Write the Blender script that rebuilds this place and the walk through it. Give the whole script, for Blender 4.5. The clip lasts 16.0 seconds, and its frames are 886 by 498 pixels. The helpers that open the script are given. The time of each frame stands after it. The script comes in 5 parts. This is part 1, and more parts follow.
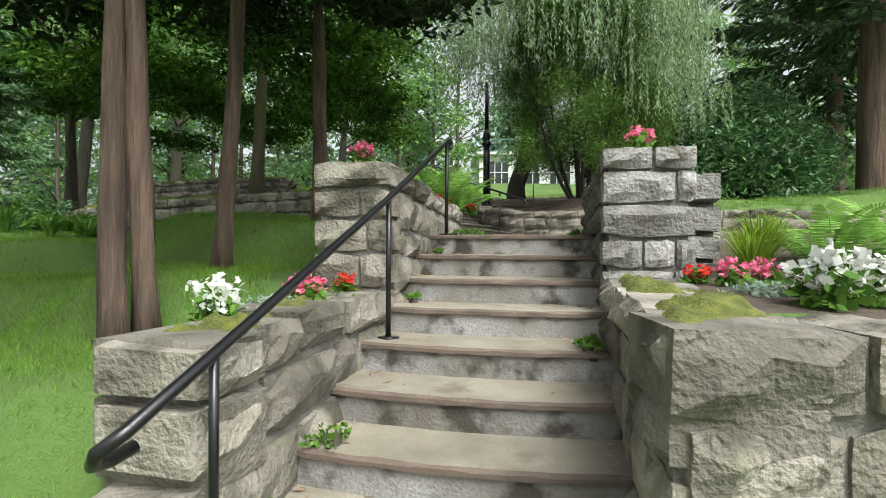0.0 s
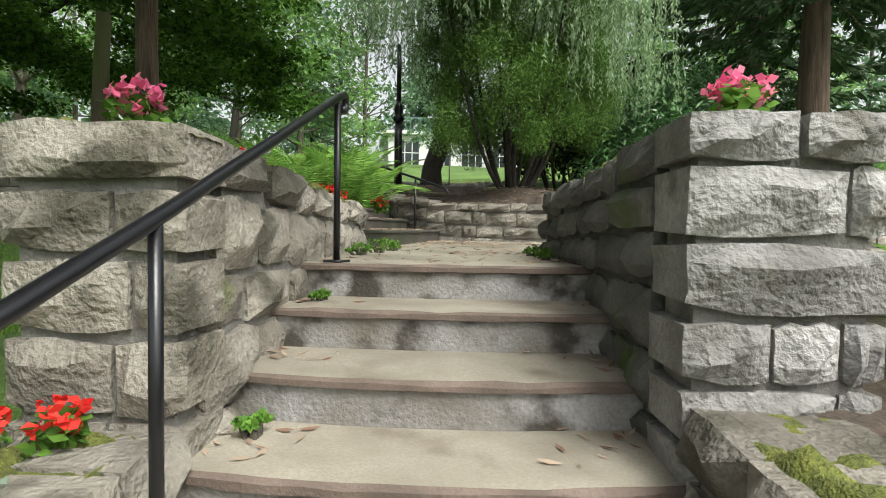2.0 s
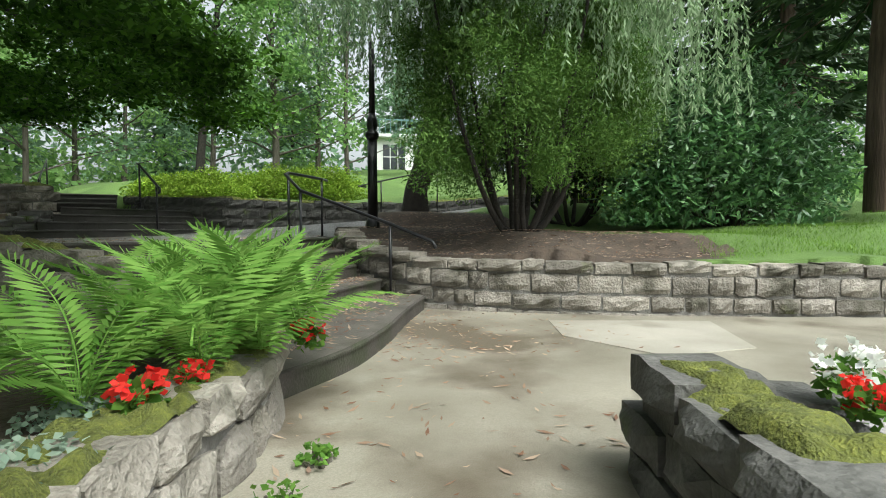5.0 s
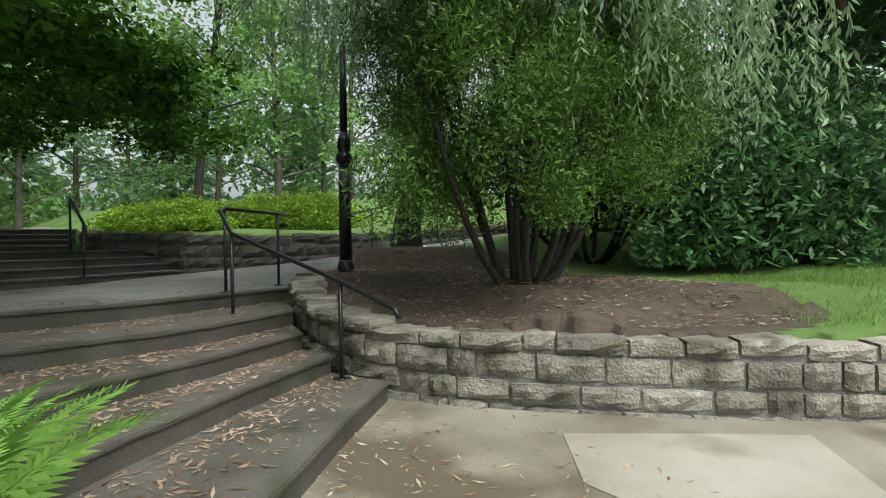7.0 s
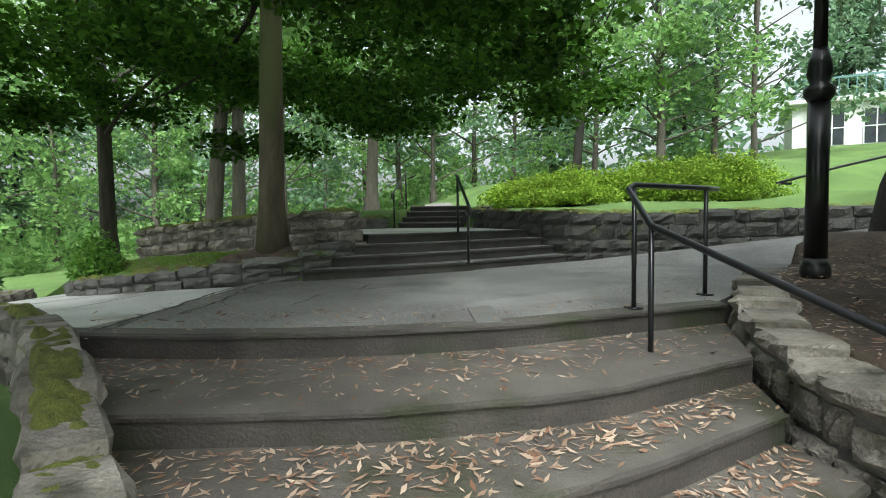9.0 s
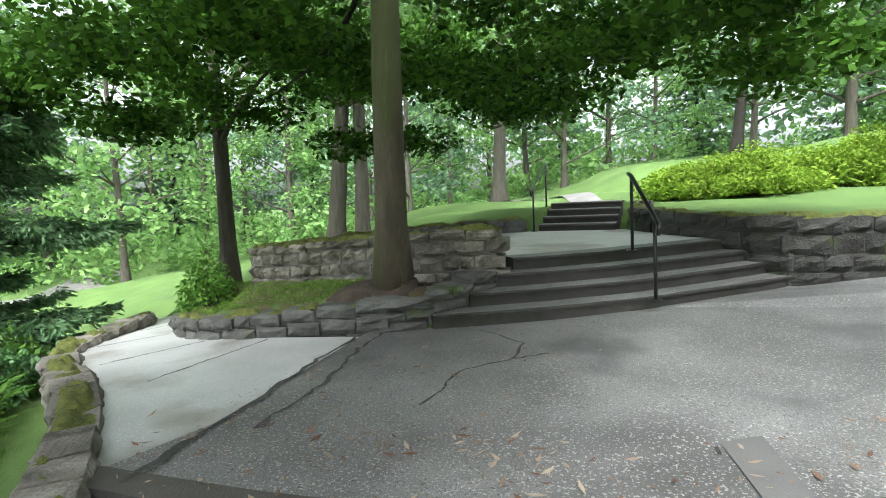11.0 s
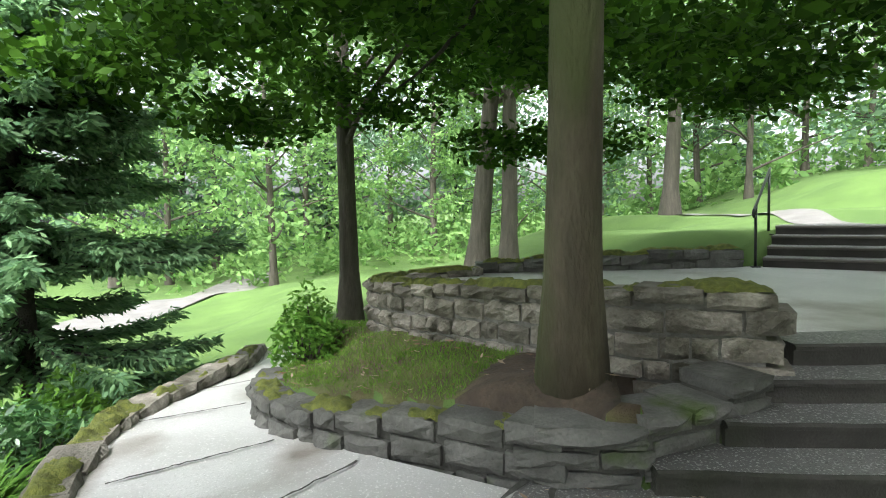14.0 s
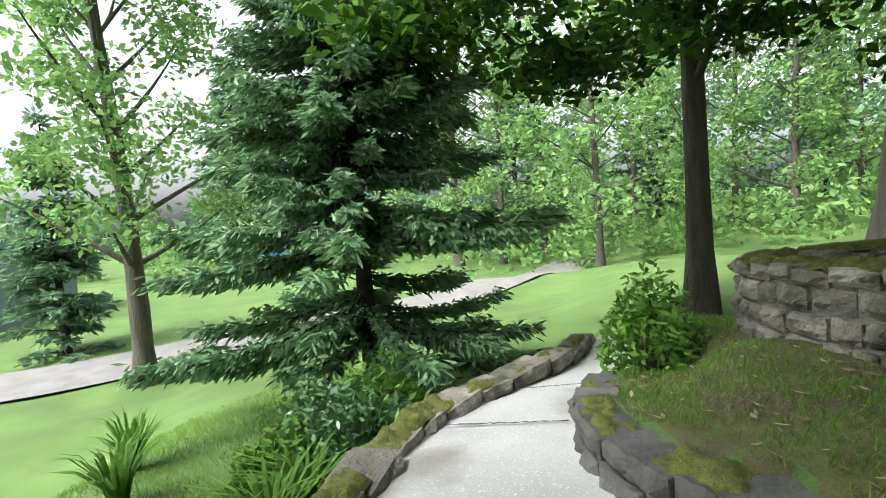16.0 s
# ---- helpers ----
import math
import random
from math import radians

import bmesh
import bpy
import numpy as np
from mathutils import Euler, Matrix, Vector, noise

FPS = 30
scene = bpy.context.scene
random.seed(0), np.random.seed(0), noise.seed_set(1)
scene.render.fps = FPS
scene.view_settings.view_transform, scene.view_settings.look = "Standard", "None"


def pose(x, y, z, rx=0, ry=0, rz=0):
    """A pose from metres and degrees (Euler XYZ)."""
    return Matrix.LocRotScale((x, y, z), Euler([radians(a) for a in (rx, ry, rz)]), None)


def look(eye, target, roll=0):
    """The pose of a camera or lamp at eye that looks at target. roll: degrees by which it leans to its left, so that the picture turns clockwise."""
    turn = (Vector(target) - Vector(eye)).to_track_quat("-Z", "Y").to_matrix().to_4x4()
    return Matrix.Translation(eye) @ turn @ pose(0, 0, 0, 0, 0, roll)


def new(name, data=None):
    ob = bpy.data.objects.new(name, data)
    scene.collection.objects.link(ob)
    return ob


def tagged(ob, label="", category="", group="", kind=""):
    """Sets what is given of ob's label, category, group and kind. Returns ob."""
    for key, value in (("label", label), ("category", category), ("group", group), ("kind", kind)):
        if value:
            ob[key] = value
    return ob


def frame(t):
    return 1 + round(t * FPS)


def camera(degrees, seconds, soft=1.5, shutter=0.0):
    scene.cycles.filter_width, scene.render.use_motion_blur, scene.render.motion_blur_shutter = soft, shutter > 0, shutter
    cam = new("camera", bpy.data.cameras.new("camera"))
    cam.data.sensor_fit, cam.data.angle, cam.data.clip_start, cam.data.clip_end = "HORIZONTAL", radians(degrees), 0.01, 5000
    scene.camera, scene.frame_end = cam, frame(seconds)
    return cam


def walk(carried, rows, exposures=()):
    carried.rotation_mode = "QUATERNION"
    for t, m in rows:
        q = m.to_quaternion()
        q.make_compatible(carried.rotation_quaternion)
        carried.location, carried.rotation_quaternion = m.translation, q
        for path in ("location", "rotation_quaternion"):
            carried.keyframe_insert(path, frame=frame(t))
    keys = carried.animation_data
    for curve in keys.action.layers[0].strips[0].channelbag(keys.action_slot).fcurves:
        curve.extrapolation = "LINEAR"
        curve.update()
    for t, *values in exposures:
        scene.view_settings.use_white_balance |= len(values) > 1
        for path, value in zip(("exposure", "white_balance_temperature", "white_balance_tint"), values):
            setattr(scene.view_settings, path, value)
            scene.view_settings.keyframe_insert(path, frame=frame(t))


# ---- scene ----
LENS = 78.0
cam = camera(LENS, 16.0, soft=1.0)
# seconds, eye x y z, yaw, pitch, roll
ROWS = [
    (0.0, -0.000, 0.000, 1.287, 0.02, -0.20, -0.25),
    (0.5, -0.020, 0.626, 1.272, -1.46, -0.79, -0.11),
    (1.0, -0.015, 1.203, 1.329, -4.51, -1.36, -0.39),
    (1.5, 0.034, 1.678, 1.425, -8.33, -1.97, -0.82),
    (2.0, 0.103, 2.128, 1.589, -9.57, -2.17, -0.88),
    (2.5, 0.150, 2.497, 1.749, -9.31, -2.37, -0.31),
    (3.0, 0.201, 2.873, 1.885, -9.62, -2.67, -0.39),
    (3.5, 0.216, 3.221, 2.031, -9.39, -2.66, 0.23),
    (4.0, 0.303, 3.552, 2.134, -9.83, -2.94, -0.08),
    (4.5, 0.397, 3.992, 2.257, -10.66, -2.81, 0.11),
    (7.0, 1.280, 6.185, 2.682, -8.78, -0.39, 0.89),
    (7.5, 1.390, 6.582, 2.757, -0.46, -0.52, 0.00),
    (8.0, 1.498, 7.226, 2.740, 12.41, -0.68, 0.35),
    (8.5, 1.083, 7.895, 2.724, 22.30, -1.03, 0.12),
    (9.0, 0.531, 8.254, 2.900, 28.61, -3.28, 0.85),
    (9.5, 0.152, 8.676, 3.057, 37.55, -4.19, 0.70),
    (10.0, -0.144, 9.006, 3.173, 40.21, -4.63, 1.63),
    (12.5, -1.477, 10.229, 3.459, 44.05, -4.79, 2.71),
    (13.0, -1.763, 10.450, 3.534, 46.78, -4.31, 2.06),
    (13.5, -2.049, 10.687, 3.520, 49.79, -4.11, 1.46),
    (14.0, -2.418, 10.897, 3.467, 56.14, -3.77, 1.50),
    (14.5, -2.777, 11.099, 3.411, 66.20, -3.66, 2.27),
    (15.0, -3.123, 11.225, 3.392, 77.52, -3.70, 2.97),
    (15.5, -3.417, 11.252, 3.357, 83.64, -3.69, 3.52),
    (16.0, -3.664, 11.242, 3.305, 89.26, -3.96, 4.40),
]
walk(cam, [(t, pose(x, y, z, 90 + pitch, roll, yaw)) for t, x, y, z, yaw, pitch, roll in ROWS],
     exposures=[(0.0, 0.9, 6400, 5), (2.0, 0.9, 6500, 6), (3.5, 1.1, 6250, 5), (7.0, 0.65, 6300, 3), (8.5, 1.05, 6150, 4), (9.0, 1.2, 6100, 4), (10.0, 1.75, 6050, 7), (12.5, 1.9, 6050, 7), (14.0, 1.9, 6200, 7), (15.0, 1.9, 6200, 7), (16.0, 1.6, 6200, 8)])

# ---- light ----
world = bpy.data.worlds.new("overcast_sky")
scene.world = world
world.use_nodes = True
wn, wl = world.node_tree.nodes, world.node_tree.links
sky = wn.new("ShaderNodeTexSky")
sky.sky_type = "NISHITA"
sky.sun_disc = False
sky.sun_elevation = radians(52)
sky.sun_rotation = radians(150)
sky.dust_density = 6.0
pale = wn.new("ShaderNodeHueSaturation")
pale.inputs["Saturation"].default_value = 0.18
wl.new(sky.outputs[0], pale.inputs["Color"])
wl.new(pale.outputs[0], wn["Background"].inputs[0])
wn["Background"].inputs[1].default_value = 0.15
sun = new("sun", bpy.data.lights.new("sun", "SUN"))
sun.data.energy, sun.data.angle, sun.data.color = 1.5, radians(28), (1.0, 0.98, 0.95)
sun.matrix_world = look((8, -8, 22), (0, 6, 0))


# ---- materials ----
def rgb(c):
    return (*c, 1.0)


def surface(name, base, dark, scale=6.0, rough=0.85, bump=0.3, fine=60.0, stain=None, stain_scale=1.3, stain_cut=0.55, spread=0.0, metallic=0.0, moss=None, moss_cut=0.6, stretch=1.0, speck=None, speck_scale=45.0, speck_cut=0.58):
    """A rough mineral or painted surface: two colours mixed by coarse and fine noise, stains with a shape of their own, bump."""
    m = bpy.data.materials.new(name)
    m.use_nodes = True
    n, l = m.node_tree.nodes, m.node_tree.links
    b = n["Principled BSDF"]
    b.inputs["Roughness"].default_value, b.inputs["Metallic"].default_value = rough, metallic
    co = n.new("ShaderNodeNewGeometry")
    pos = co.outputs["Position"]
    if stretch != 1.0:
        vm = n.new("ShaderNodeVectorMath")
        vm.operation = "MULTIPLY"
        vm.inputs[1].default_value = (1.0, 1.0, stretch)
        l.new(pos, vm.inputs[0])
        pos = vm.outputs[0]

    def noise_at(s, detail=5.0):
        t = n.new("ShaderNodeTexNoise")
        t.inputs["Scale"].default_value, t.inputs["Detail"].default_value = s, detail
        l.new(pos, t.inputs["Vector"])
        return t.outputs["Fac"]

    def ramp(fac, a, c):
        r = n.new("ShaderNodeMapRange")
        r.inputs["From Min"].default_value, r.inputs["From Max"].default_value = a, c
        l.new(fac, r.inputs["Value"])
        return r.outputs["Result"]

    def mix(fac, a, c):
        x = n.new("ShaderNodeMix")
        x.data_type = "RGBA"
        for sock, v in ((x.inputs[0], fac), (x.inputs[6], a), (x.inputs[7], c)):
            if isinstance(v, tuple):
                sock.default_value = v
            elif isinstance(v, float):
                sock.default_value = v
            else:
                l.new(v, sock)
        return x.outputs[2]

    col = mix(ramp(noise_at(scale), 0.32, 0.68), rgb(dark), rgb(base))
    grain = noise_at(fine, 3.0)
    col = mix(ramp(grain, 0.3, 0.75), mix(0.6, col, rgb(dark)), col)
    if speck:
        col = mix(ramp(noise_at(speck_scale, 2.0), speck_cut, speck_cut + 0.06), col, rgb(speck))
        col = mix(ramp(noise_at(speck_scale * 0.83, 2.0), 0.40, 0.34), col, rgb(dark))
    if spread:
        info = n.new("ShaderNodeObjectInfo")
        hsv = n.new("ShaderNodeHueSaturation")
        l.new(col, hsv.inputs["Color"])
        r = n.new("ShaderNodeMapRange")
        r.inputs["To Min"].default_value, r.inputs["To Max"].default_value = 1 - spread, 1 + spread
        l.new(info.outputs["Random"], r.inputs["Value"])
        l.new(r.outputs["Result"], hsv.inputs["Value"])
        col = hsv.outputs["Color"]
    if stain:
        col = mix(ramp(noise_at(stain_scale, 6.0), stain_cut, stain_cut + 0.12), col, rgb(stain))
    if moss:
        col = mix(ramp(noise_at(2.3, 7.0), moss_cut, moss_cut + 0.1), col, rgb(moss))
    l.new(col, b.inputs["Base Color"])
    bp = n.new("ShaderNodeBump")
    bp.inputs["Strength"].default_value, bp.inputs["Distance"].default_value = bump, 0.02
    add = n.new("ShaderNodeMath")
    l.new(noise_at(scale * 3.5, 6.0), add.inputs[0])
    l.new(grain, add.inputs[1])
    l.new(add.outputs[0], bp.inputs["Height"])
    l.new(bp.outputs[0], b.inputs["Normal"])
    return m


def leafy(name, a, c, thin=0.35, rough=0.55, spread=0.25, gloss=0.12):
    """A leaf: two greens varied leaf by leaf, with some light passing through."""
    m = bpy.data.materials.new(name)
    m.use_nodes = True
    n, l = m.node_tree.nodes, m.node_tree.links
    b = n["Principled BSDF"]
    b.inputs["Roughness"].default_value = rough
    b.inputs["Specular IOR Level"].default_value = gloss
    g = n.new("ShaderNodeNewGeometry")
    r = n.new("ShaderNodeMix")
    r.data_type = "RGBA"
    r.inputs[6].default_value, r.inputs[7].default_value = rgb(a), rgb(c)
    l.new(g.outputs["Random Per Island"], r.inputs[0])
    t = n.new("ShaderNodeTexNoise")
    t.inputs["Scale"].default_value = 0.9
    l.new(g.outputs["Position"], t.inputs["Vector"])
    h = n.new("ShaderNodeHueSaturation")
    mr = n.new("ShaderNodeMapRange")
    mr.inputs["From Min"].default_value, mr.inputs["From Max"].default_value = 0.3, 0.7
    mr.inputs["To Min"].default_value, mr.inputs["To Max"].default_value = 1 - spread, 1 + spread
    l.new(t.outputs["Fac"], mr.inputs["Value"])
    l.new(mr.outputs["Result"], h.inputs["Value"])
    l.new(r.outputs[2], h.inputs["Color"])
    l.new(h.outputs["Color"], b.inputs["Base Color"])
    tr = n.new("ShaderNodeBsdfTranslucent")
    l.new(h.outputs["Color"], tr.inputs["Color"])
    mx = n.new("ShaderNodeMixShader")
    mx.inputs[0].default_value = thin
    l.new(b.outputs[0], mx.inputs[1])
    l.new(tr.outputs[0], mx.inputs[2])
    l.new(mx.outputs[0], n["Material Output"].inputs["Surface"])
    return m


STONE = surface("grey_sandstone", (0.39, 0.38, 0.365), (0.17, 0.163, 0.15), 4.0, 0.9, 1.0, 45.0, (0.11, 0.10, 0.08), 3.2, 0.55, 0.28)
STONE_WARM = surface("weathered_sandstone", (0.36, 0.332, 0.285), (0.15, 0.135, 0.108), 4.0, 0.9, 1.0, 45.0, (0.075, 0.07, 0.05), 2.8, 0.52, 0.32, moss=(0.10, 0.12, 0.03), moss_cut=0.66)
# Dark base holds the right stair wall's shade; the moss colour is growth.
STONE_DARK = surface("dark_mossy_shaded_stone", (0.17, 0.165, 0.15), (0.07, 0.07, 0.062), 5.0, 0.85, 0.6, 45.0, (0.05, 0.05, 0.04), 1.4, 0.55, 0.2, moss=(0.06, 0.09, 0.02), moss_cut=0.6)
# Shade on the lawn-edge wall is painted as near-black; the moss is growth.
STONE_BLACK = surface("black_shaded_stone", (0.075, 0.075, 0.065), (0.028, 0.028, 0.023), 5.0, 0.85, 0.8, 45.0, (0.02, 0.02, 0.016), 2.0, 0.55, 0.2, moss=(0.05, 0.07, 0.015), moss_cut=0.6)
GRASS_DRY = surface("thin_mossy_turf", (0.15, 0.17, 0.045), (0.075, 0.07, 0.03), 2.2, 0.95, 0.8, 70.0, (0.10, 0.07, 0.045), 1.6, 0.52)
MORTAR = surface("old_mortar", (0.26, 0.25, 0.23), (0.12, 0.115, 0.10), 9.0, 0.95, 0.5, 70.0)
MORTAR_DARK = surface("dark_mortar", (0.11, 0.105, 0.095), (0.05, 0.05, 0.042), 9.0, 0.95, 0.5, 70.0)
STEP = surface("worn_concrete_step", (0.37, 0.335, 0.27), (0.195, 0.172, 0.132), 3.0, 0.7, 0.22, 90.0, (0.14, 0.115, 0.085), 2.2, 0.58, 0.08)
RISER = surface("patched_riser", (0.38, 0.375, 0.38), (0.16, 0.145, 0.12), 2.6, 0.8, 0.5, 60.0, (0.055, 0.048, 0.038), 4.5, 0.5, 0.1)
NOSE = surface("brown_step_edge", (0.20, 0.15, 0.12), (0.10, 0.075, 0.06), 6.0, 0.8, 0.3, 80.0)
LANDING = surface("worn_landing_concrete", (0.355, 0.33, 0.265), (0.175, 0.158, 0.118), 1.4, 0.6, 0.2, 120.0, (0.115, 0.095, 0.065), 0.9, 0.5)
# Darker than STEP and RISER: the willow's shade is in these browns.
STEP_SHADE = surface("brown_damp_shaded_step", (0.145, 0.132, 0.112), (0.07, 0.063, 0.052), 2.5, 0.7, 0.35, 90.0, (0.05, 0.05, 0.03), 1.8, 0.55, 0.08)
RISER_SHADE = surface("dark_brown_damp_shaded_riser", (0.085, 0.075, 0.062), (0.035, 0.03, 0.025), 2.5, 0.75, 0.5, 60.0, (0.03, 0.034, 0.016), 1.8, 0.52, 0.1)
# For upright step faces only: their shade is put into the near-black colour.
STEP_DARK = surface("black_shaded_riser", (0.07, 0.066, 0.058), (0.03, 0.028, 0.024), 3.0, 0.8, 0.4, 80.0, (0.022, 0.024, 0.014), 2.0, 0.55, 0.08)
PLAZA = surface("grey_exposed_concrete", (0.315, 0.31, 0.295), (0.115, 0.112, 0.105), 1.2, 0.55, 0.7, 150.0, (0.11, 0.11, 0.106), 0.8, 0.56, speck=(0.42, 0.41, 0.39), speck_scale=75.0)
PATCH = surface("smooth_patched_concrete", (0.21, 0.205, 0.195), (0.11, 0.107, 0.1), 1.6, 0.6, 0.2, 120.0)
# Base raised to carry sky light off the wet paving; stains are its own.
PATH = surface("sky_lit_concrete_path", (0.68, 0.675, 0.66), (0.46, 0.455, 0.435), 1.4, 0.36, 0.25, 120.0, (0.26, 0.235, 0.2), 0.9, 0.54, speck=(0.74, 0.73, 0.71), speck_scale=75.0, speck_cut=0.6)
SOIL = surface("brown_leafy_soil", (0.115, 0.085, 0.06), (0.05, 0.038, 0.028), 7.0, 0.95, 0.7, 40.0)
MOSS = surface("yellow_green_moss", (0.22, 0.24, 0.04), (0.08, 0.095, 0.02), 18.0, 0.95, 0.9, 120.0)
IRON = surface("black_painted_iron", (0.012, 0.012, 0.014), (0.008, 0.008, 0.009), 20.0, 0.28, 0.05, 200.0)
BARK = surface("brown_cedar_bark", (0.21, 0.145, 0.11), (0.06, 0.038, 0.028), 14.0, 0.9, 1.0, 60.0, stretch=0.09)
BARK_GREY = surface("grey_brown_bark", (0.13, 0.115, 0.09), (0.06, 0.052, 0.04), 12.0, 0.9, 1.0, 60.0, stretch=0.15)
BARK_BEECH = surface("smooth_olive_bark", (0.15, 0.125, 0.085), (0.07, 0.056, 0.038), 7.0, 0.85, 0.7, 40.0, (0.075, 0.085, 0.03), 1.6, 0.52, stretch=0.3)
BARK_DARK = surface("dark_wet_bark", (0.045, 0.037, 0.03), (0.02, 0.017, 0.014), 8.0, 0.9, 0.9, 50.0)
GRASS = surface("short_lawn", (0.135, 0.225, 0.05), (0.075, 0.135, 0.03), 0.9, 0.95, 0.8, 90.0)
GRASS_BLADE = leafy("lawn_blades", (0.10, 0.20, 0.03), (0.20, 0.33, 0.055), 0.3)
ROAD = surface("grey_gravel_road", (0.25, 0.235, 0.225), (0.16, 0.15, 0.14), 2.0, 0.95, 0.3, 90.0)
# Near-black greens stand in for deep shade inside these crowns.
L_DARK = leafy("dark_shaded_leaf", (0.010, 0.019, 0.008), (0.022, 0.04, 0.014), 0.15)
L_CONIFER = leafy("dull_green_conifer_needles", (0.03, 0.058, 0.028), (0.065, 0.11, 0.045), 0.2)
L_WILLOW = leafy("willow_leaf", (0.15, 0.25, 0.11), (0.34, 0.44, 0.27), 0.4)
L_ARBOR = leafy("arborvitae_leaf", (0.05, 0.11, 0.02), (0.12, 0.21, 0.045), 0.25)
L_RHODO = leafy("rhododendron_leaf", (0.045, 0.12, 0.045), (0.13, 0.26, 0.085), 0.2, 0.35, gloss=0.5)
L_BEECH = leafy("beech_leaf", (0.018, 0.05, 0.006), (0.085, 0.19, 0.02), 0.36)
L_SPRUCE = leafy("spruce_needles", (0.09, 0.18, 0.09), (0.21, 0.34, 0.16), 0.3)
L_WOOD = leafy("woodland_leaf", (0.13, 0.25, 0.075), (0.28, 0.44, 0.15), 0.5)
# Greens paled so that distance haze is part of the leaf colour.
L_FAR = leafy("hazy_far_conifer_leaf", (0.10, 0.18, 0.10), (0.17, 0.27, 0.15), 0.35)
L_SHRUB = leafy("yellow_green_shrub_leaf", (0.13, 0.23, 0.02), (0.25, 0.36, 0.045), 0.4)
L_FERN = leafy("fern_frond", (0.14, 0.30, 0.05), (0.26, 0.44, 0.10), 0.4)
L_DUSTY = leafy("silver_green_leaf", (0.19, 0.28, 0.20), (0.30, 0.38, 0.29), 0.25)
L_HERB = leafy("fresh_green_leaf", (0.08, 0.19, 0.03), (0.16, 0.30, 0.05), 0.35)
F_PINK = leafy("pink_petal", (0.75, 0.10, 0.25), (0.85, 0.30, 0.42), 0.35)
F_RED = leafy("red_petal", (0.75, 0.02, 0.02), (0.85, 0.07, 0.05), 0.3)
F_WHITE = leafy("white_petal", (0.78, 0.80, 0.74), (0.85, 0.86, 0.82), 0.35)
LITTER = leafy("fallen_willow_leaf", (0.17, 0.09, 0.055), (0.45, 0.36, 0.27), 0.1, 0.8)
WHITE = surface("white_painted_wall", (0.78, 0.79, 0.76), (0.66, 0.67, 0.64), 1.5, 0.7, 0.1, 60.0)
GLASS = surface("dark_window_pane", (0.05, 0.06, 0.065), (0.03, 0.035, 0.04), 2.0, 0.12, 0.0, 40.0)
TEAL = surface("green_painted_rail", (0.12, 0.25, 0.23), (0.09, 0.19, 0.18), 5.0, 0.5, 0.1, 60.0)


# ---- mesh helpers ----
rng = np.random.default_rng(7)


def mesh_data(name, verts, faces, *mats, smooth=False, index=None):
    me = bpy.data.meshes.new(name)
    me.from_pydata([tuple(v) for v in verts], [], [tuple(f) for f in faces])
    for m in mats:
        me.materials.append(m)
    if index is not None:
        me.polygons.foreach_set("material_index", np.asarray(index, np.int32))
    if smooth:
        me.polygons.foreach_set("use_smooth", np.ones(len(me.polygons), bool))
    me.update()
    return me


def quads_data(name, corners, mat):
    """Many loose quads from an array (n, 4, 3)."""
    n = len(corners)
    me = bpy.data.meshes.new(name)
    me.vertices.add(4 * n)
    me.vertices.foreach_set("co", np.ascontiguousarray(corners, np.float32).ravel())
    me.loops.add(4 * n)
    me.loops.foreach_set("vertex_index", np.arange(4 * n, dtype=np.int32))
    me.polygons.add(n)
    me.polygons.foreach_set("loop_start", np.arange(0, 4 * n, 4, dtype=np.int32))
    me.update(calc_edges=True)
    me.materials.append(mat)
    return me


def part(name, data, parent=None, label="", m=None):
    ob = new(name, data)
    if parent is not None:
        ob.parent = parent
    if m is not None:
        ob.matrix_basis = m
    return tagged(ob, label)


def thing(name, label, category, at=(0, 0, 0), group="", kind="", data=None):
    ob = new(name, data)
    ob.location = at
    return tagged(ob, label, category, group, kind)


def line(pts, n):
    """n points evenly along a polyline, with the tangents in plan."""
    p = np.array(pts, float)
    d = np.r_[0, np.cumsum(np.linalg.norm(np.diff(p, axis=0), axis=1))]
    s = np.linspace(0, d[-1], n)
    return np.c_[tuple(np.interp(s, d, p[:, k]) for k in range(p.shape[1]))], d[-1]


def smooth_line(pts, n):
    """Like line, but rounded at the corners."""
    q, total = line(pts, 6 * n)
    k = max(3, n // 2)
    pad = np.r_[[q[0] + (q[0] - q[i]) for i in range(k, 0, -1)], q, [q[-1] + (q[-1] - q[-1 - i]) for i in range(1, k + 1)]]
    w = np.ones(2 * k + 1) / (2 * k + 1)
    r = np.c_[tuple(np.convolve(pad[:, j], w, "valid") for j in range(q.shape[1]))]
    return line(r, n)[0]


